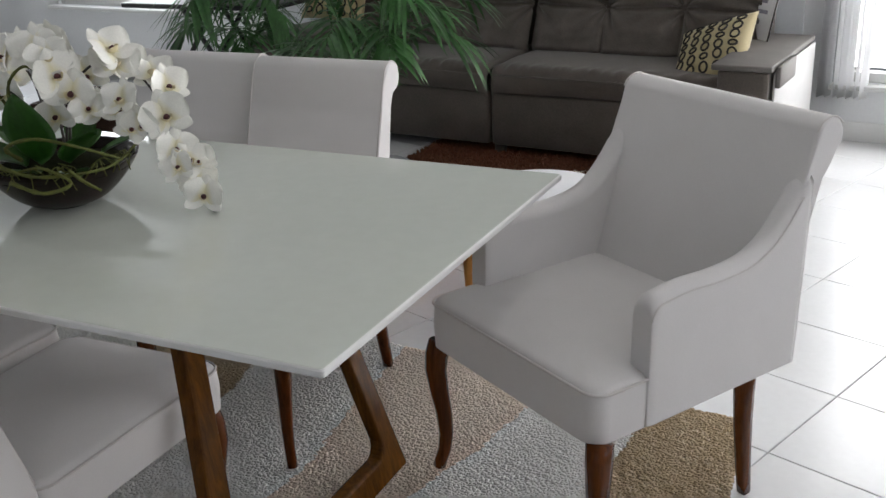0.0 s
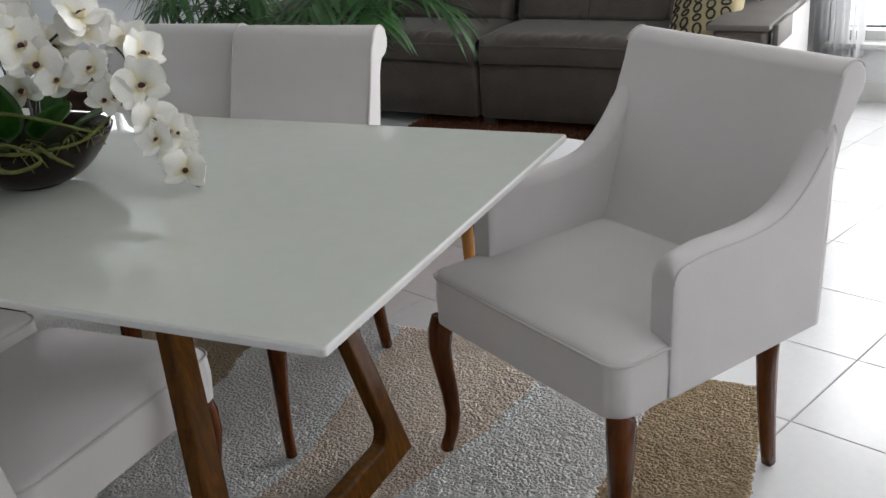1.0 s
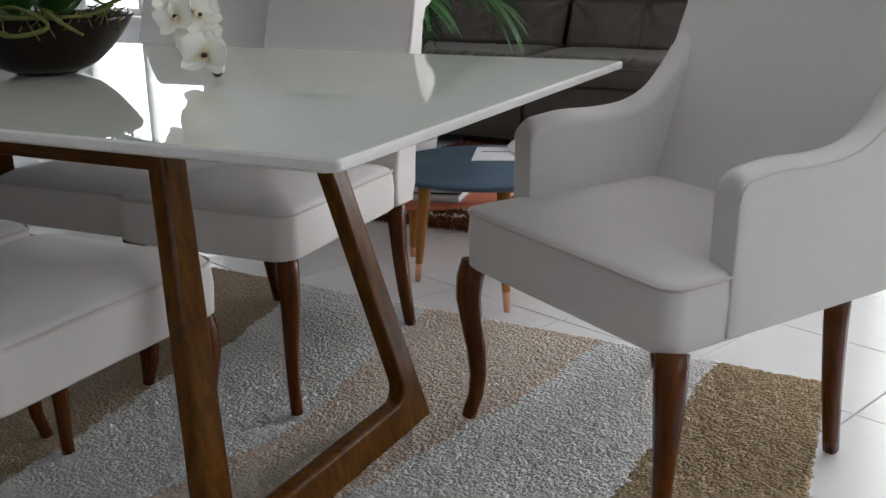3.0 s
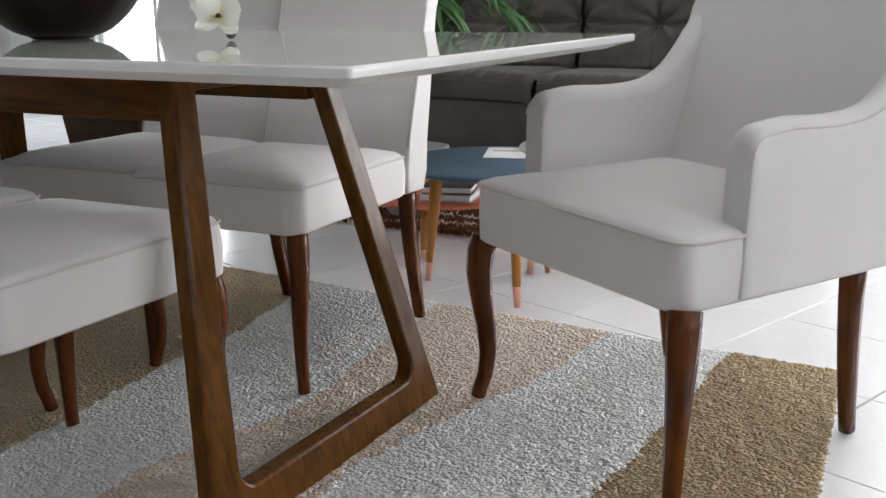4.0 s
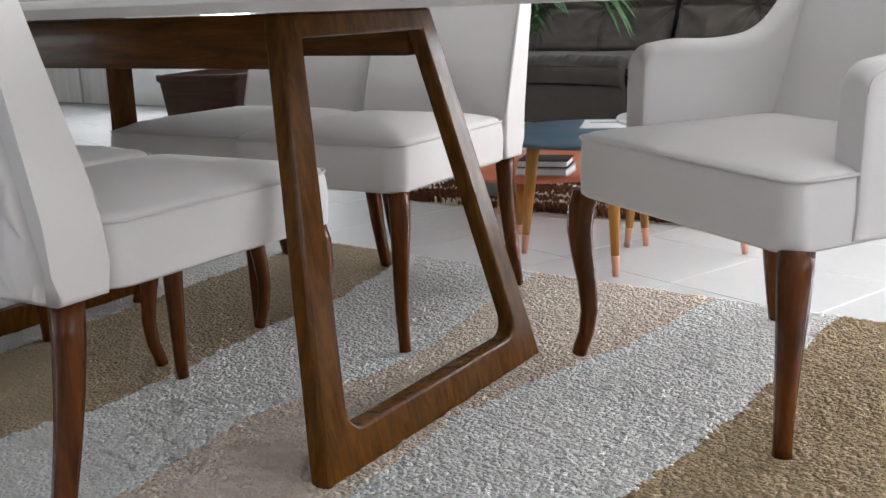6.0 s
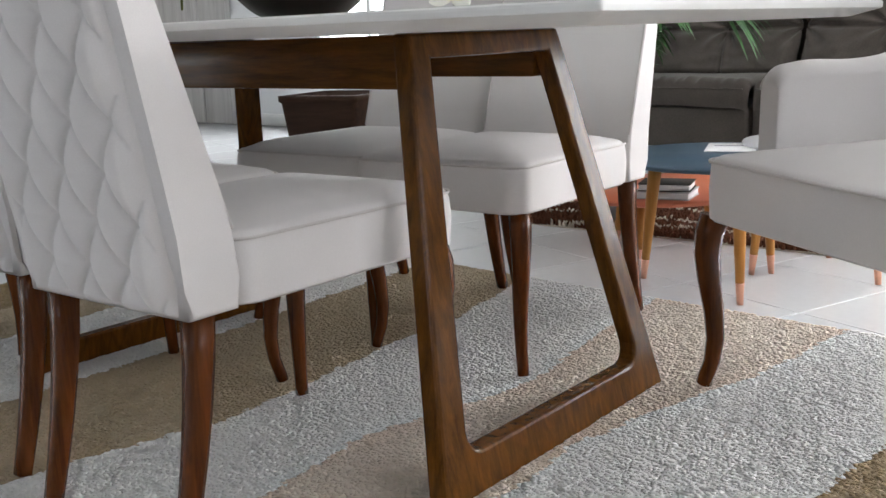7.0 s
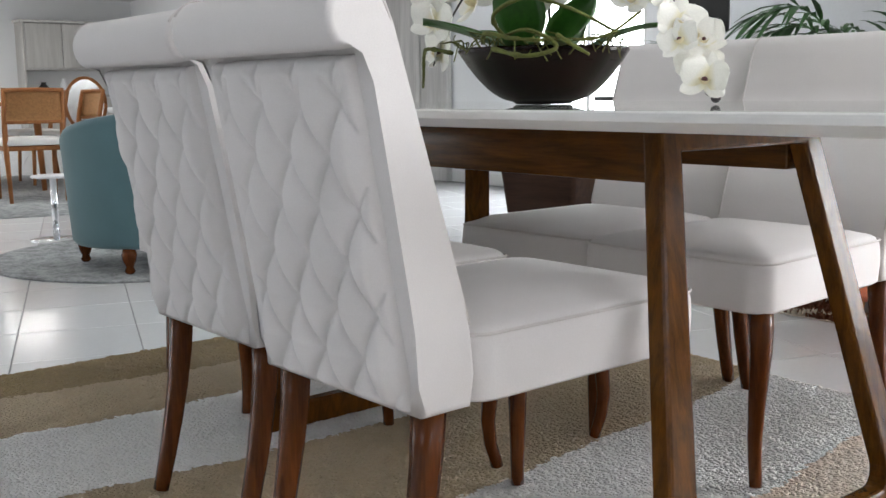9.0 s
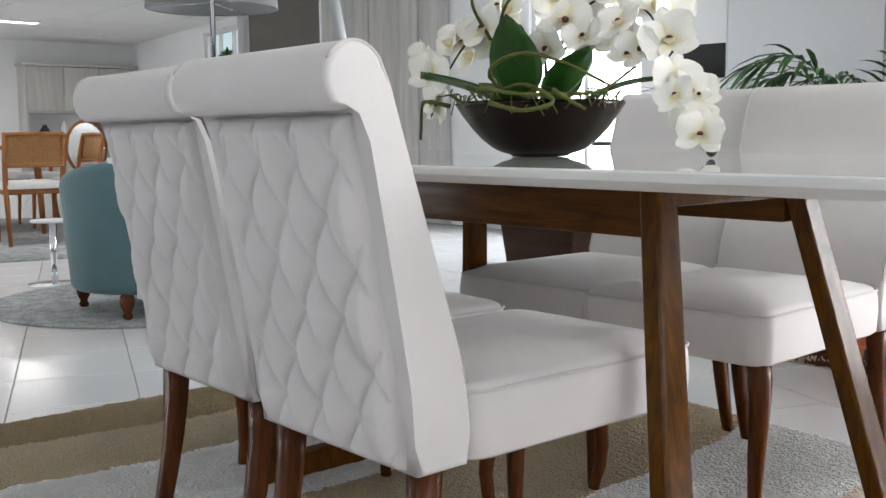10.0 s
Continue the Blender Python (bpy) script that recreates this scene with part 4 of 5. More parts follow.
def palm(at, base_z, fronds, reach, rise, pot, seed, label, blade=0.2, droop=0.5):
    g = random.Random(seed)
    t = thing("palm", label, "potted palm", "potted palms", m=pose(at[0], at[1], base_z))
    pot(t)
    for i in range(fronds):
        a = 2 * math.pi * i / fronds + g.uniform(-0.25, 0.25)
        k = g.uniform(0.75, 1.1)
        c, s = math.cos(a), math.sin(a)
        up = rise * g.uniform(0.6, 1.15)
        tip = up - droop * g.uniform(0.2, 0.9) * reach
        line = curve_pts([(0.02 * c, 0.02 * s, 0.28), (reach * 0.30 * k * c, reach * 0.30 * k * s, 0.28 + up * 0.75), (reach * 0.65 * k * c, reach * 0.65 * k * s, 0.28 + up), (reach * k * c, reach * k * s, 0.28 + tip)], 7)
        fr = part("frond", tube(line, [0.005 - 0.0035 * j / len(line) for j in range(len(line))], 6), FROND, t)
        bm = bmesh.new()
        n = len(line)
        for j in range(int(n * 0.25), n):
            p = line[j]
            way = (line[min(j + 1, n - 1)] - line[j - 1]).normalized()
            side = way.cross(Vector((0, 0, 1))).normalized()
            f = (j - n * 0.25) / (n * 0.75)
            ln = blade * (0.55 + 0.7 * math.sin(math.pi * (0.15 + 0.75 * f)))
            for sgn in (1, -1):
                d = way * (0.55 + 0.5 * f) + side * sgn * (0.95 - 0.45 * f) + Vector((0, 0, g.uniform(-0.1, 0.35)))
                leaflet(bm, p, d, (0, 0, 1), ln * g.uniform(0.8, 1.2), 0.0105, g.uniform(0.25, 0.75))
        leaflet(bm, line[-1], line[-1] - line[-2], (0, 0, 1), blade * 0.8, 0.010, 0.4)
        tagged(part("foliage", bm, FROND, fr), kind="stuff")
    return t


def grey_pot(t):
    part("pot", lathe([(0.09, 0.0), (0.10, 0.004), (0.135, 0.24), (0.138, 0.26), (0.128, 0.262), (0.122, 0.22), (0.001, 0.215)], 36), POTGREY, t, "pale grey round pot")
    part("soil", lathe([(0.12, 0.222), (0.001, 0.230)], 24, cap=False), SOIL, t)


palm((-1.30, 2.45), 0.018, 13, 0.40, 0.66, grey_pot, 7, "arching green palm in a grey pot behind the chairs", 0.18, 0.16)
palm((-2.50, 3.16), 0.0, 8, 0.36, 0.62, grey_pot, 21, "green palm in a grey pot beside the sofa", 0.20)

planter = thing("planter", "tapered dark brown wooden planter behind the chairs", "planter", m=pose(-2.79, 2.45, 0, 0, 0, 12))
part("planter_body", rings([rounded(0.30, 0.30, 0.02, 0.0), rounded(0.40, 0.40, 0.025, 0.44), rounded(0.42, 0.42, 0.025, 0.45), rounded(0.42, 0.42, 0.025, 0.475), rounded(0.37, 0.37, 0.02, 0.475), rounded(0.35, 0.35, 0.02, 0.42)], True), POTBROWN, planter)
part("soil", rings([rounded(0.35, 0.35, 0.02, 0.40), rounded(0.35, 0.35, 0.02, 0.425)]), SOIL, planter)

console = thing("console_table", "black console table with crossed metal legs", "console table", m=pose(-2.95, 3.62, 0))
part("tabletop", box((-0.50, -0.20, 0.735), (0.50, 0.20, 0.76), 0.004), BLACK, console)
for sx in (-1, 1):
    for sy in (-1, 1):
        part("leg", tube([(sx * 0.42, sy * 0.16, 0.0), (-sx * 0.10, sy * 0.16, 0.735)], 0.014, 8, 0.8), BLACK, console)
frame_ = thing("screen", "small black screen on a stand on the console", "screen", m=pose(-2.93, 3.62, 0.7605, 0, 0, 8))
part("screen_panel", box((-0.20, -0.012, 0.33), (0.20, 0.012, 0.51), 0.004), BLACK, frame_)
part("stand", box((-0.03, -0.010, 0.006), (0.03, 0.010, 0.34), 0.003), BLACK, frame_)
part("base_plate", box((-0.10, -0.06, 0.0), (0.10, 0.06, 0.008), 0.003), BLACK, frame_)

# ---- the far end of the shop ----
tub = thing("tub_chair", "teal fabric tub chair on turned wooden feet", "armchair", m=pose(-4.07, 1.06, 0.012, 0, 0, 92))




outer = []
for k in range(25):
    a = radians(-125 + 250 * k / 24)
    outer.append(a)
bm = bmesh.new()
prev = None
for a in outer:
    h = 0.715 - 0.12 * abs(a / radians(125)) ** 2.2
    o = lambda r, z: (r * math.sin(a), -r * math.cos(a), z)
    ring = [o(0.37, 0.11), o(0.385, 0.13), o(0.415, h - 0.04), o(0.40, h - 0.008), o(0.375, h), o(0.345, h - 0.008), o(0.325, h - 0.04), o(0.30, 0.13), o(0.31, 0.11)]
    vs = [bm.verts.new(p) for p in ring]
    if prev:
        for i in range(len(vs)):
            bm.faces.new((prev[i], prev[(i + 1) % len(vs)], vs[(i + 1) % len(vs)], vs[i]))
    else:
        bm.faces.new(vs)
    prev = vs
bm.faces.new(prev[::-1])
part("shell", bm, TEAL, tub)
part("seat", cushion(0.60, 0.62, 0.13, 0.42, 0.03, 0.22, 0.04, 0, 0.06), TEAL, tub)
for sx in (-1, 1):
    for sy in (-1, 1):
        part("foot", lathe([(0.016, 0.0), (0.024, 0.012), (0.016, 0.03), (0.028, 0.055), (0.034, 0.085), (0.026, 0.112)], 16, (sx * 0.26, sy * 0.24, 0)), MAHOGANY, tub)
rr = part("round_rug", lathe([(0.72, 0.0006), (0.80, 0.001), (0.802, 0.010), (0.78, 0.0118), (0.001, 0.0118)], 72, (-4.33, 1.18, 0)), RUG_GREY)
tagged(rr, "round grey mottled rug under the tub chair", "rug")

lamp = thing("floor_lamp", "chrome floor lamp with a wide grey drum shade", "floor lamp", m=pose(-4.30, 1.515, 0.012))
part("base_plate", lathe([(0.15, 0.0), (0.152, 0.012), (0.14, 0.022), (0.02, 0.026)], 36), CHROME, lamp)
part("pole", tube([(0, 0, 0.02), (0, 0, 1.55)], 0.014, 14), CHROME, lamp)
SHADE = mat("grey_lamp_shade", (0.33, 0.34, 0.35), 0.8, var=0.05, scale=10, fine=300, bump=0.2)
part("shade", lathe([(0.325, 1.44), (0.33, 1.44), (0.30, 1.80), (0.295, 1.80), (0.324, 1.445)], 56, cap=False), SHADE, lamp)
for k in range(3):
    a = 2 * math.pi * k / 3
    part("spoke", tube([(0, 0, 1.47), (0.325 * math.cos(a), 0.325 * math.sin(a), 1.446)], 0.003, 6), CHROME, lamp)

ct = thing("chrome_table", "small round glass side table on a chrome column", "side table", m=pose(-5.22, 0.97, 0))
part("tabletop", lathe([(0.11, 0.35), (0.115, 0.354), (0.115, 0.36), (0.11, 0.364), (0.001, 0.364)], 40), WHITELAC, ct)
part("column", tube([(0, 0, 0.01), (0, 0, 0.35)], 0.018, 14), CHROME, ct)
part("base_plate", lathe([(0.14, 0.0), (0.14, 0.008), (0.02, 0.014)], 32), CHROME, ct)

CANE = mat("woven_cane", (0.42, 0.22, 0.085), 0.6, var=0.3, scale=60, fine=400, bump=0.5, depth=0.003)
SEATWHITE = mat("white_seat_cloth", (0.66, 0.65, 0.63), 0.85, var=0.05, fine=300, bump=0.2)


def cane_chair():
    t = thing("cane_chair", "teak dining chair with cane back and white seat", "chair", "teak chairs at the far table")
    for sx in (-1, 1):
        part("leg", tube([(sx * 0.21, 0.22, 0.0), (sx * 0.215, 0.20, 0.43)], [0.013, 0.02], 10, 0.3), TEAK, t)
        part("leg", tube([(sx * 0.20, -0.27, 0.0), (sx * 0.205, -0.21, 0.44), (sx * 0.205, -0.235, 0.65), (sx * 0.205, -0.28, 0.85)], [0.014, 0.021, 0.019, 0.015], 10, 0.3), TEAK, t)
    part("seat", cushion(0.47, 0.46, 0.425, 0.475, 0.015, 0.05, 0.015), SEATWHITE, t)
    part("seat_rail", box((-0.22, -0.20, 0.385), (0.22, 0.21, 0.424), 0.008), TEAK, t)
    part("top_rail", tube(curve_pts([(-0.205, -0.277, 0.835), (0, -0.305, 0.84), (0.205, -0.277, 0.835)], 6), 0.016, 10, 0.6), TEAK, t)
    part("lower_rail", tube(curve_pts([(-0.205, -0.243, 0.60), (0, -0.268, 0.60), (0.205, -0.243, 0.60)], 6), 0.013, 10, 0.6), TEAK, t)
    bm = grid(10, 6, lambda u, v: (-0.2 + 0.4 * u, -0.245 - 0.033 * v - 0.028 * math.sin(math.pi * u), 0.60 + 0.235 * v))
    bmesh.ops.solidify(bm, geom=bm.faces[:], thickness=0.006)
    part("cane_panel", bm, CANE, t)
    return t


cc = cane_chair()
cc.matrix_basis = pose(-7.62, 1.62, 0.008, 0, 0, 82)
for m in (pose(-8.7, 2.28, 0.008, 0, 0, 185), pose(-9.7, 2.33, 0.008, 0, 0, 178), pose(-8.8, 0.88, 0.008, 0, 0, 0)):
    copy_thing(cc, m)
ft = thing("far_dining_table", "teak dining table with rounded corners at the far end", "dining table", m=pose(-9.1, 1.58, 0.008))
part("tabletop", slab(1.9, 1.0, 0.12, [(0.012, 0.715), (0.0, 0.725), (0.0, 0.738), (0.006, 0.745)]), TEAK, ft)
for sx in (-1, 1):
    for sy in (-1, 1):
        part("leg", tube([(sx * 0.78, sy * 0.36, 0.0), (sx * 0.74, sy * 0.34, 0.716)], [0.02, 0.034], 12), TEAK, ft)
fr = part("far_rug", lathe([(1.9, 0.0006), (2.0, 0.001), (2.002, 0.0072), (0.001, 0.0078)], 72, (-8.4, 1.62, 0)), RUG_GREY)
tagged(fr, "large round grey mottled rug under the teak table", "rug")
oval = thing("wall_mirror", "oval mirror in a slim teak frame on a stand", "mirror", m=pose(-10.1, 3.0, 0, 0, 0, 78))
bm = bmesh.new()
part("mirror_frame", tube([(0.20 * math.cos(2 * math.pi * k / 32), 0, 0.72 + 0.27 * math.sin(2 * math.pi * k / 32)) for k in range(33)], 0.018, 8), TEAK, oval)
part("mirror_glass", rings([[(0.185 * math.cos(2 * math.pi * k / 32), y, 0.72 + 0.255 * math.sin(2 * math.pi * k / 32)) for k in range(32)] for y in (-0.004, 0.004)]), CHROME, oval, smooth=False)
part("stand", tube([(0, 0, 0.0), (0, 0, 0.46)], 0.02, 10), TEAK, oval)
part("base_plate", lathe([(0.17, 0.0), (0.17, 0.015), (0.03, 0.03)], 24), TEAK, oval)

PALEOAK = wood("pale_limed_oak", (0.42, 0.41, 0.39), (0.60, 0.59, 0.57), 0.6, "z", 6, 0.0)
cab = thing("tall_cabinet", "tall pale limed oak cabinet with an open niche", "cabinet", m=pose(-17.72, 5.72, 0, 0, 0, 90))
part("side_panel", box((-0.98, -0.25, 0.0), (-0.94, 0.25, 2.06), 0.004), PALEOAK, cab)
part("side_panel", box((0.94, -0.25, 0.0), (0.98, 0.25, 2.06), 0.004), PALEOAK, cab)
part("top_panel", box((-1.02, -0.28, 2.062), (1.02, 0.26, 2.11), 0.004), PALEOAK, cab)
part("back_panel", box((-0.938, 0.22, 0.02), (0.938, 0.24, 2.06), 0.002), PALEOAK, cab)
for k in range(3):
    d = part("door", box((-0.935 + 0.625 * k, -0.262, 1.30), (-0.935 + 0.625 * k + 0.618, -0.24, 2.05), 0.004), PALEOAK, cab)
    d2 = part("door", box((-0.935 + 0.625 * k, -0.262, 0.08), (-0.935 + 0.625 * k + 0.618, -0.24, 0.78), 0.004), PALEOAK, cab)
    part("handle", tube([(-0.70 + 0.625 * k, -0.275, 0.70), (-0.55 + 0.625 * k, -0.275, 0.70)], 0.008, 8), CHROME, d2)
part("shelf", box((-0.938, -0.23, 0.80), (0.938, 0.218, 0.84), 0.003), PALEOAK, cab)
part("shelf", box((-0.938, -0.23, 1.26), (0.938, 0.218, 1.295), 0.003), PALEOAK, cab)
part("base_panel", box((-0.938, -0.20, 0.0), (0.938, -0.18, 0.075), 0.003), PALEOAK, cab)
for k, (dx, r, h, m) in enumerate(((-0.6, 0.09, 0.22, BLACK), (-0.25, 0.07, 0.28, WHITELAC), (0.15, 0.10, 0.16, CANE))):
    tagged(part("vase", lathe([(r * 0.5, 0.0), (r, h * 0.3), (r * 0.95, h * 0.6), (r * 0.4, h * 0.88), (r * 0.5, h), (r * 0.4, h), (r * 0.3, h * 0.86)], 24), m, None, m=pose(-17.70, 5.72 + dx, 0.8405)), ("small black vase on the cabinet shelf", "slim white vase on the cabinet shelf", "squat woven vase on the cabinet shelf")[k], "vase", "vases in the cabinet niche")

LEDW = glow("lit_lamp_diffuser", (1.0, 0.98, 0.95), 3.0)
# Fittings for the one real strip and for the added ones.
for x, y in STRIPS:
    cl = thing("ceiling_light", "lit white ceiling strip light, one seen and the rest added", "ceiling light", "ceiling strip lights", m=pose(x, y, CEILING))
    part("housing", box((-0.10, -0.38, -0.03), (0.10, 0.38, -0.0005), 0.004), WHITELAC, cl)
    part("diffuser", box((-0.08, -0.35, -0.034), (0.08, 0.35, -0.0305), 0.001), LEDW, cl, "glowing white diffuser")

DARKPANEL = mat("dark_taupe_cloth", (0.085, 0.078, 0.07), 0.85, var=0.1, fine=200, bump=0.2)
easel = thing("folding_screen", "dark taupe leaning panel in a pale grey frame", "screen", m=pose(-6.52, 3.38, 0, 0, 0, 22))
for k, (lo, hi) in enumerate(((-0.55, -0.50), (0.50, 0.55))):
    part("upright", tube([(lo + 0.02 + (0.0 if k == 0 else 0.20), 0.0, 0.0), (lo + 0.02 - (0.0 if k == 0 else 0.26), 0.0, 2.35)], 0.045, 8, 0.9), SHADE, easel)
part("cloth", prism([(-0.004, 0.05), (0.004, 0.05), (0.004, 2.3), (-0.004, 2.3)], -0.47, 0.22), DARKPANEL, easel, smooth=False)

sill_plant = thing("potted_plant", "small dark green plant in a pot on the window sill", "potted plant", m=FAR_WALL @ pose(5.0, -0.005, 1.7805))
part("pot", lathe([(0.04, 0.0), (0.06, 0.16), (0.06, 0.18), (0.05, 0.18), (0.001, 0.15)], 20), BLACK, sill_plant)
bm = bmesh.new()
g = random.Random(3)
for k in range(60):
    a, e = g.uniform(0, 6.28), g.uniform(0.3, 1.4)
    leaflet(bm, (0, 0, 0.17), (math.cos(a) * math.cos(e), math.sin(a) * math.cos(e), math.sin(e)), (0, 0, 1.01), g.uniform(0.12, 0.3), 0.02, 0.4)
part("leaves", bm, FROND, sill_plant)


# ---- striped shag rug under the table ----
RX0, RX1, RY0, RY1 = -2.475, 0.47, -0.45, 1.55
big_rug = thing("striped_rug", "thick shag rug with curving white, beige and brown stripes", "rug", m=pose(0, 0, 0))


def rug_back(x):
    return 1.413 - 0.062 * x


def rug_right(y):
    return 0.384 - 0.058 * (y - 1.40)


part("backing", rings([[(RX0, RY0, z), (rug_right(RY0), RY0, z), (rug_right(1.38), rug_back(rug_right(1.38)), z), (RX0, rug_back(RX0), z)] for z in (0.0005, 0.007)]), RUG_BACK, big_rug, smooth=False)

# where the curving stripes meet, from the brown end to the tan end: (depth y, x)
SEAMS = (((-0.45, -2.27), (-0.216, -2.242), (0.392, -2.17), (1.55, -2.10)),
         ((-0.45, -1.94), (-0.29, -1.92), (-0.19, -1.905), (0.05, -1.88), (0.6, -1.90), (1.55, -1.93)),
         ((-0.45, -1.49), (-0.33, -1.481), (0.03, -1.435), (0.437, -1.43), (1.55, -1.50)),
         ((-0.45, -1.11), (-0.188, -1.055), (0.027, -1.012), (0.2, -0.963), (0.372, -0.965), (0.495, -0.982), (0.794, -1.018), (0.99, -1.008), (1.303, -1.068), (1.5, -1.12)),
         ((-0.45, -0.63), (0.077, -0.646), (0.277, -0.678), (0.37, -0.665), (0.572, -0.613), (0.723, -0.582), (1.066, -0.634), (1.5, -0.672)),
         ((-0.45, -0.33), (0.316, -0.325), (0.49, -0.339), (0.788, -0.279), (1.011, -0.212), (1.45, -0.155)),
         ((-0.45, -0.22), (-0.1, -0.10), (0.25, 0.02), (0.483, 0.068), (0.715, 0.098), (1.381, 0.132), (1.5, 0.138)))


def stripe_edges(y):
    return [float(np.interp(y, [p[0] for p in seam], [p[1] for p in seam])) for seam in SEAMS]


def tuft_field(name, x0, x1, y0, y1, inside, step, tall, wide, seed, z0=0.005):
    """Thousands of small leaning yarn ends over a region, as one mesh."""
    g = np.random.default_rng(seed)
    nx, ny = int((x1 - x0) / step), int((y1 - y0) / step)
    X, Y = np.meshgrid(x0 + (np.arange(nx) + 0.5) * step, y0 + (np.arange(ny) + 0.5) * step)
    X, Y = X.ravel() + g.uniform(-0.5, 0.5, X.size) * step, Y.ravel() + g.uniform(-0.5, 0.5, X.size) * step
    keep = inside(X, Y)
    X, Y = X[keep], Y[keep]
    n = X.size
    a, lean = g.uniform(0, 2 * np.pi, n), g.uniform(0.2, 1.0, n) * tall * 0.75
    h = tall * g.uniform(0.6, 1.15, n)
    clump = sum(np.sin(2 * np.pi * (X * math.cos(q) + Y * math.sin(q)) / s + 9 * q) for q, s in ((0.3, 0.047), (1.3, 0.033), (2.2, 0.041), (2.9, 0.026), (0.8, 0.061)))
    h = h * (1 + 0.07 * clump)
    w = wide * g.uniform(0.75, 1.3, n)
    lx, ly = lean * np.cos(a), lean * np.sin(a)
    spin = g.uniform(0, 2 * np.pi, n)
    verts = np.zeros((n, 7, 3))
    for k in range(3):
        b = spin + 2 * np.pi * k / 3
        verts[:, k] = np.stack([X + w * np.cos(b), Y + w * np.sin(b), np.full(n, z0)], -1)
        verts[:, 3 + k] = np.stack([X + 0.45 * lx + 0.9 * w * np.cos(b + 0.5), Y + 0.45 * ly + 0.9 * w * np.sin(b + 0.5), z0 + 0.72 * h], -1)
    verts[:, 6] = np.stack([X + lx, Y + ly, z0 + h], -1)
    f = []
    for k in range(3):
        j = (k + 1) % 3
        f += [(k, j, 3 + j), (k, 3 + j, 3 + k), (3 + k, 3 + j, 6)]
    faces = (np.arange(n)[:, None, None] * 7 + np.array(f)[None]).reshape(-1, 3)
    me = bpy.data.meshes.new(name)
    me.vertices.add(n * 7)
    me.vertices.foreach_set("co", verts.ravel())
    me.loops.add(faces.size)
    me.loops.foreach_set("vertex_index", faces.ravel().astype(np.int32))
    me.polygons.add(len(faces))
    me.polygons.foreach_set("loop_start", np.arange(0, faces.size, 3, dtype=np.int32))
    me.polygons.foreach_set("loop_total", np.full(len(faces), 3, dtype=np.int32))
    me.polygons.foreach_set("use_smooth", np.ones(len(faces), dtype=bool))
    me.update(calc_edges=True)
    return me


_ys = np.linspace(RY0 - 0.05, RY1 + 0.05, 60)
_edges = np.array([stripe_edges(y) for y in _ys])
STRIPES = ((RUG_OLIVE_DIM, "olive brown stripe, darkened for shade"), (RUG_BEIGE_DIM, "beige stripe"), (RUG_WHITE, "white stripe"), (RUG_BEIGE_DIM, "beige stripe"), (RUG_WHITE, "white stripe"), (RUG_PINK, "warm beige stripe"), (RUG_WHITE, "white stripe"), (RUG_DARK, "tan brown stripe"))
for k, (m, label) in enumerate(STRIPES):
    def inside(X, Y, k=k):
        wob = 0.004 * np.sin(31 * Y + k) + 0.004 * np.sin(113 * Y + 2 * k)
        lo = np.full(X.shape, -9.0) if k == 0 else np.interp(Y, _ys, _edges[:, k - 1])
        hi = np.full(X.shape, 9.0) if k == 7 else np.interp(Y, _ys, _edges[:, k])
        return (X + wob >= lo) & (X + wob < hi) & (Y < rug_back(X)) & (X < rug_right(Y))

    lo = RX0 if k == 0 else max(RX0, _edges[:, k - 1].min() - 0.03)
    hi = RX1 if k == 7 else min(RX1, _edges[:, k].max() + 0.03)
    me = tuft_field("stripe", lo, hi, RY0, RY1, inside, 0.0056, 0.0056, 0.0076, 10 + k, 0.0065)
    me.materials.append(m)
    ob = new("stripe", me)
    ob.parent = big_rug
    tagged(ob, label, kind="stuff")

# ---- chocolate rug with cream lines by the sofa ----
brown_rug = thing("brown_rug", "chocolate brown shag rug with cream lines before the sofa", "rug", m=pose(0, 0, 0))
part("backing", rings([rounded(1.66, 1.60, 0.12, 0.0005, -0.83, 3.02, 6), rounded(1.66, 1.60, 0.12, 0.006, -0.83, 3.02, 6)]), RUG_BACK, brown_rug)


def cream_line(X, Y):
    hit = np.zeros(X.shape, bool)
    for a, b, c, d in ((2.24, 0.05, 3.1, 0.3), (2.40, 0.06, 2.6, 1.2), (2.62, 0.07, 3.0, 2.2), (2.86, 0.08, 2.2, 0.7), (3.08, 0.08, 2.8, 1.9), (3.30, 0.07, 2.3, 3.0)):
        hit |= np.abs(Y - (a + b * np.sin(c * X * 1.6 + d) + 0.12 * (X + 0.6))) < 0.013
    return hit


for name, m, line in (("brown_shag", RUG_BROWN, False), ("cream_shag", RUG_CREAM, True)):
    me = tuft_field(name, -1.66, 0.0, 2.22, 3.82, (lambda X, Y: cream_line(X, Y - 0.11)) if line else (lambda X, Y: ~cream_line(X, Y - 0.11)), 0.010, 0.022, 0.006, 40 + line)
    me.materials.append(m)
    ob = new(name, me)
    ob.parent = brown_rug
    tagged(ob, "cream line" if line else "chocolate pile", kind="stuff")

# ---- floor tiles ----
STEP, STEP_Y, ANG = 0.410, 0.382, radians(-19.75)
ca, sa = math.cos(ANG), math.sin(ANG)
GX = Vector((ca, sa, 0))
GY = Vector((-sa, ca, 0))
ORIGIN = Vector((-0.058, -0.172, 0))


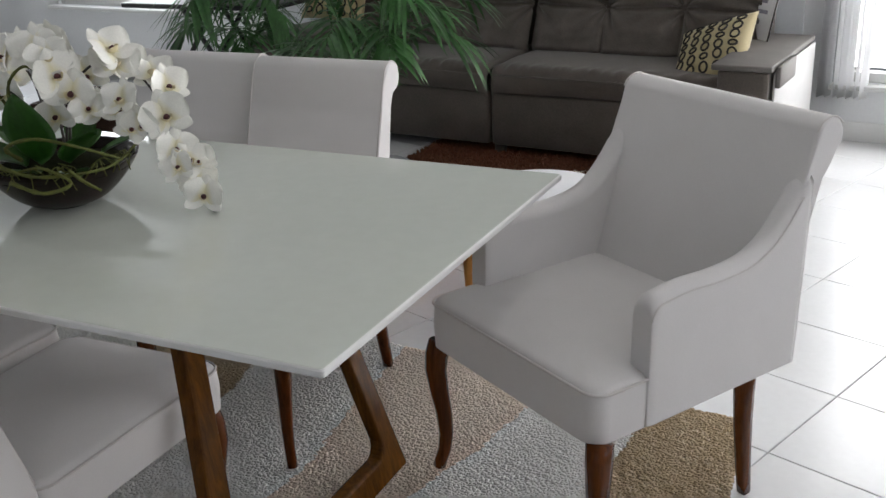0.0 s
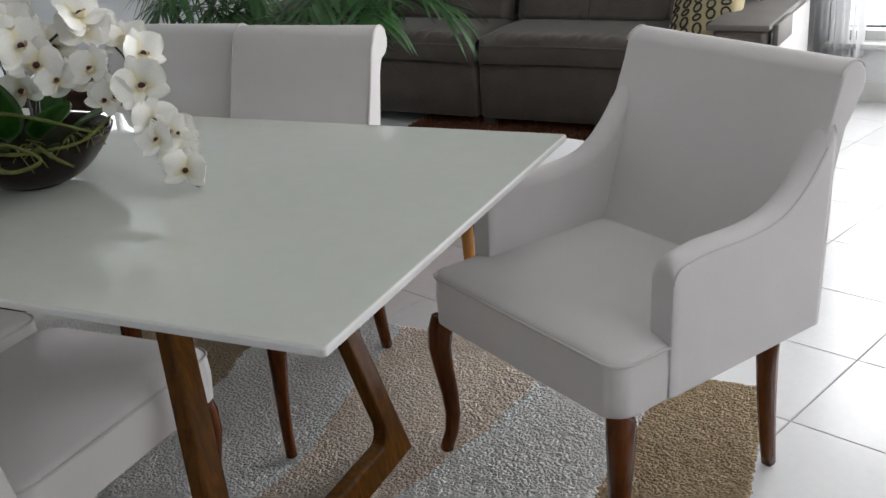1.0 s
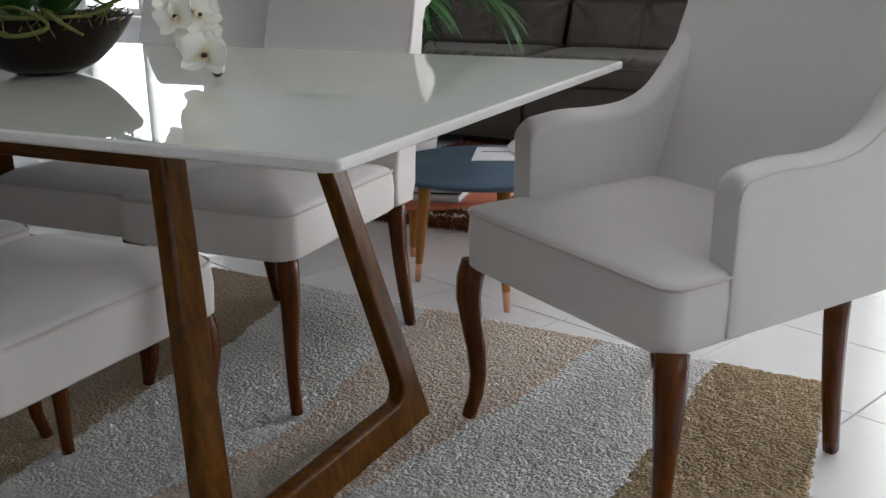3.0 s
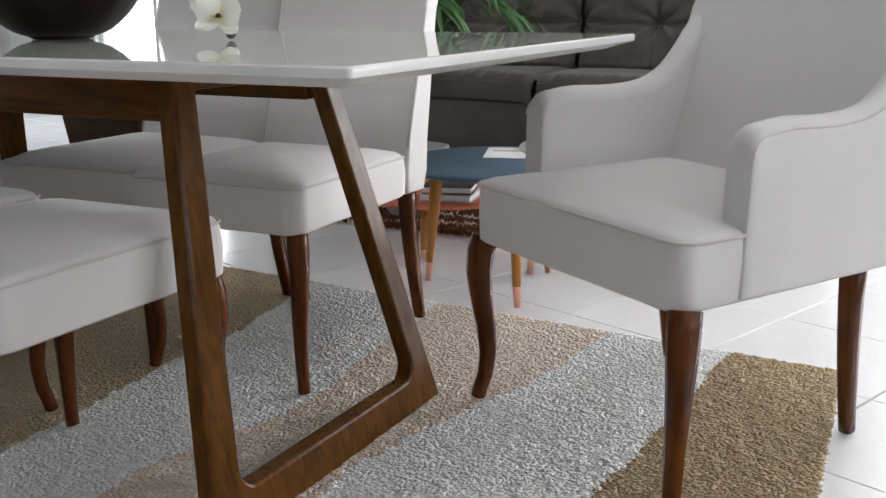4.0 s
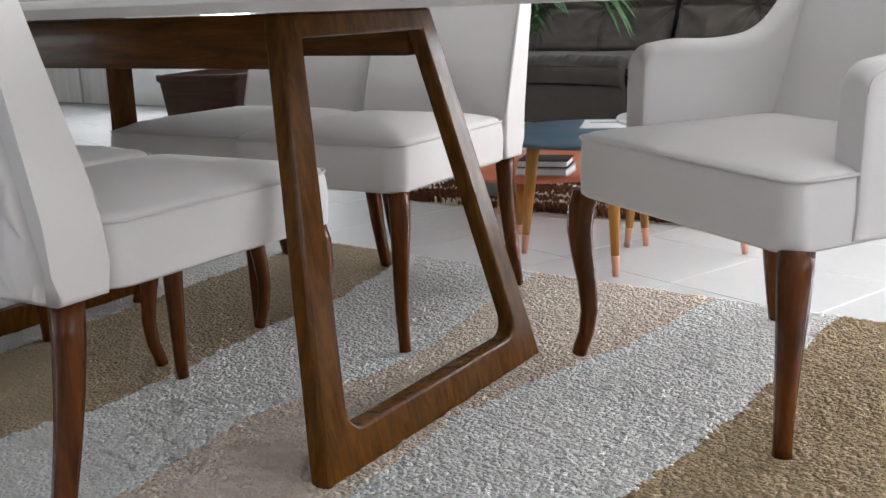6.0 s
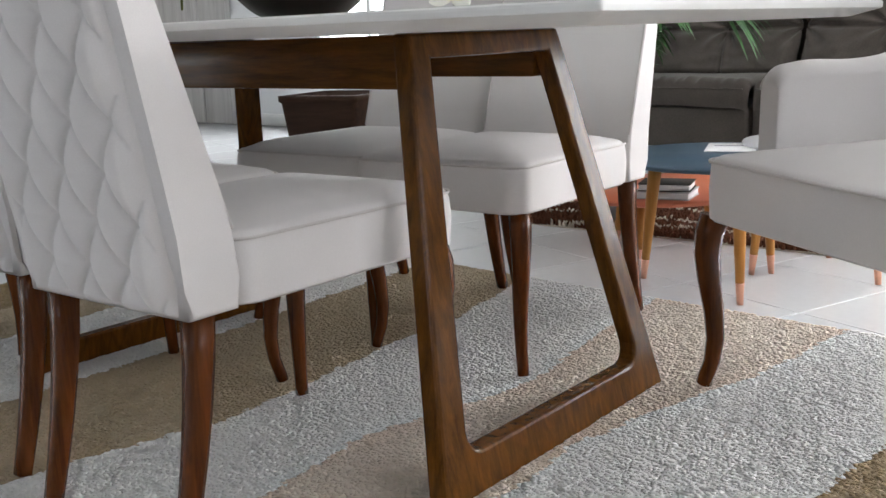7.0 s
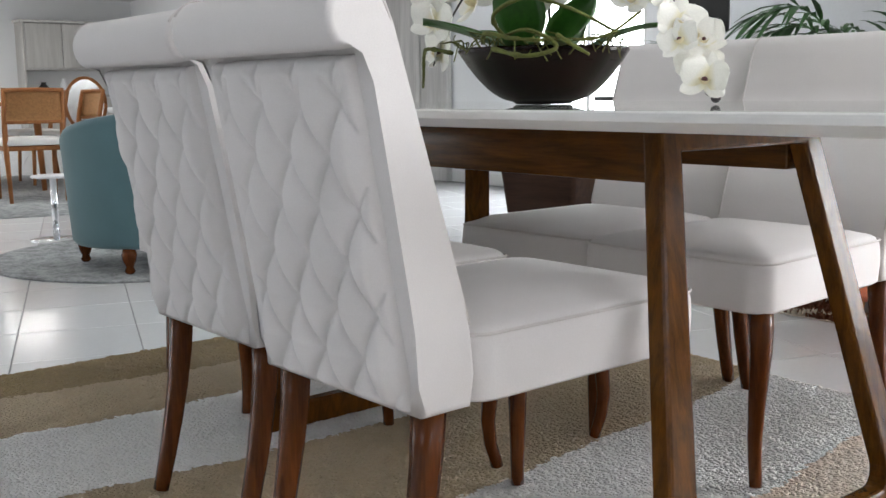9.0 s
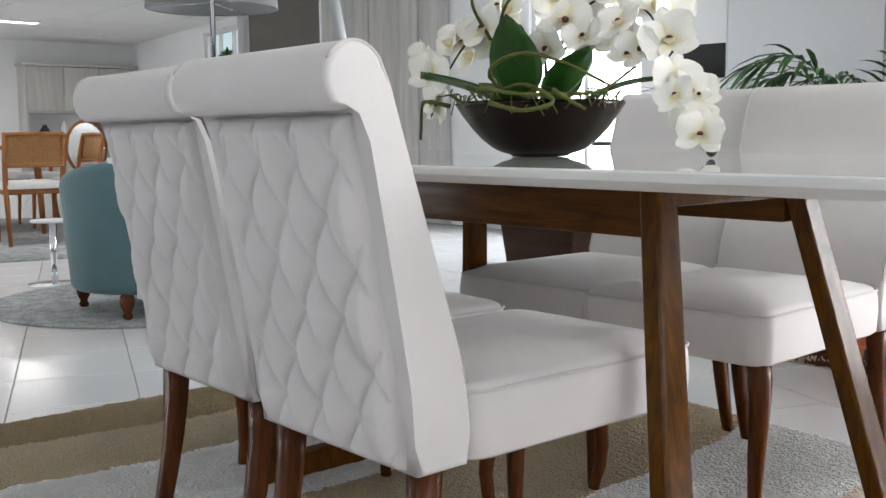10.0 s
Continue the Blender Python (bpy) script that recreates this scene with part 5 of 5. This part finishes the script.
def tile_bm(bm=None, at=Vector((0, 0, 0))):
    h, k = STEP / 2 - 0.0017, STEP_Y / 2 - 0.0017
    bm = bm or bmesh.new()
    b = 0.0016
    low = [bm.verts.new(at + GX * sx * h + GY * sy * k + Vector((0, 0, -0.007))) for sx, sy in ((-1, -1), (1, -1), (1, 1), (-1, 1))]
    mid = [bm.verts.new(at + GX * sx * h + GY * sy * k + Vector((0, 0, -b))) for sx, sy in ((-1, -1), (1, -1), (1, 1), (-1, 1))]
    top = [bm.verts.new(at + GX * sx * (h - b) + GY * sy * (k - b)) for sx, sy in ((-1, -1), (1, -1), (1, 1), (-1, 1))]
    bm.faces.new(top)
    for r0, r1 in ((low, mid), (mid, top)):
        for i in range(4):
            bm.faces.new((r0[i], r0[(i + 1) % 4], r1[(i + 1) % 4], r1[i]))
    return bm


one = tile_bm()
TILE_ME = bpy.data.meshes.new("tile")
one.to_mesh(TILE_ME)
one.free()
TILE_ME.materials.append(TILE)
rest_v, rest_f = [], []
_t = tile_bm()
_tv = [v.co.copy() for v in _t.verts]
_t.verts.index_update()
_tf = [[v.index for v in f.verts] for f in _t.faces]
_t.free()
count = 0
for i in range(-62, 30):
    for j in range(-44, 44):
        c = ORIGIN + GX * STEP * (i + 0.5) + GY * STEP_Y * (j + 0.5)
        if not (FAR < c.x < RIGHT + 0.1 and FRONT < c.y < 7.0) or (c.x > -8.0 and c.y > BACK + 0.1):
            continue
        hidden = -2.2 < c.x < 0.2 and -0.25 < c.y < 1.15
        if -4.4 < c.x < 1.1 and -0.6 < c.y < 4.5 and not hidden and count < 300:
            ob = new("tile", TILE_ME)
            ob.parent = floor_base
            ob.matrix_basis = Matrix.Translation(c)
            count += 1
        else:
            n = len(rest_v)
            rest_v += [c + v for v in _tv]
            rest_f += [[n + k for k in f] for f in _tf]
me = bpy.data.meshes.new("tiles_beyond")
me.from_pydata(rest_v, [], rest_f)
me.materials.append(TILE)
ob = new("tiles_beyond", me)
ob.parent = floor_base
tagged(ob, "white glazed floor tiles further off", kind="stuff")
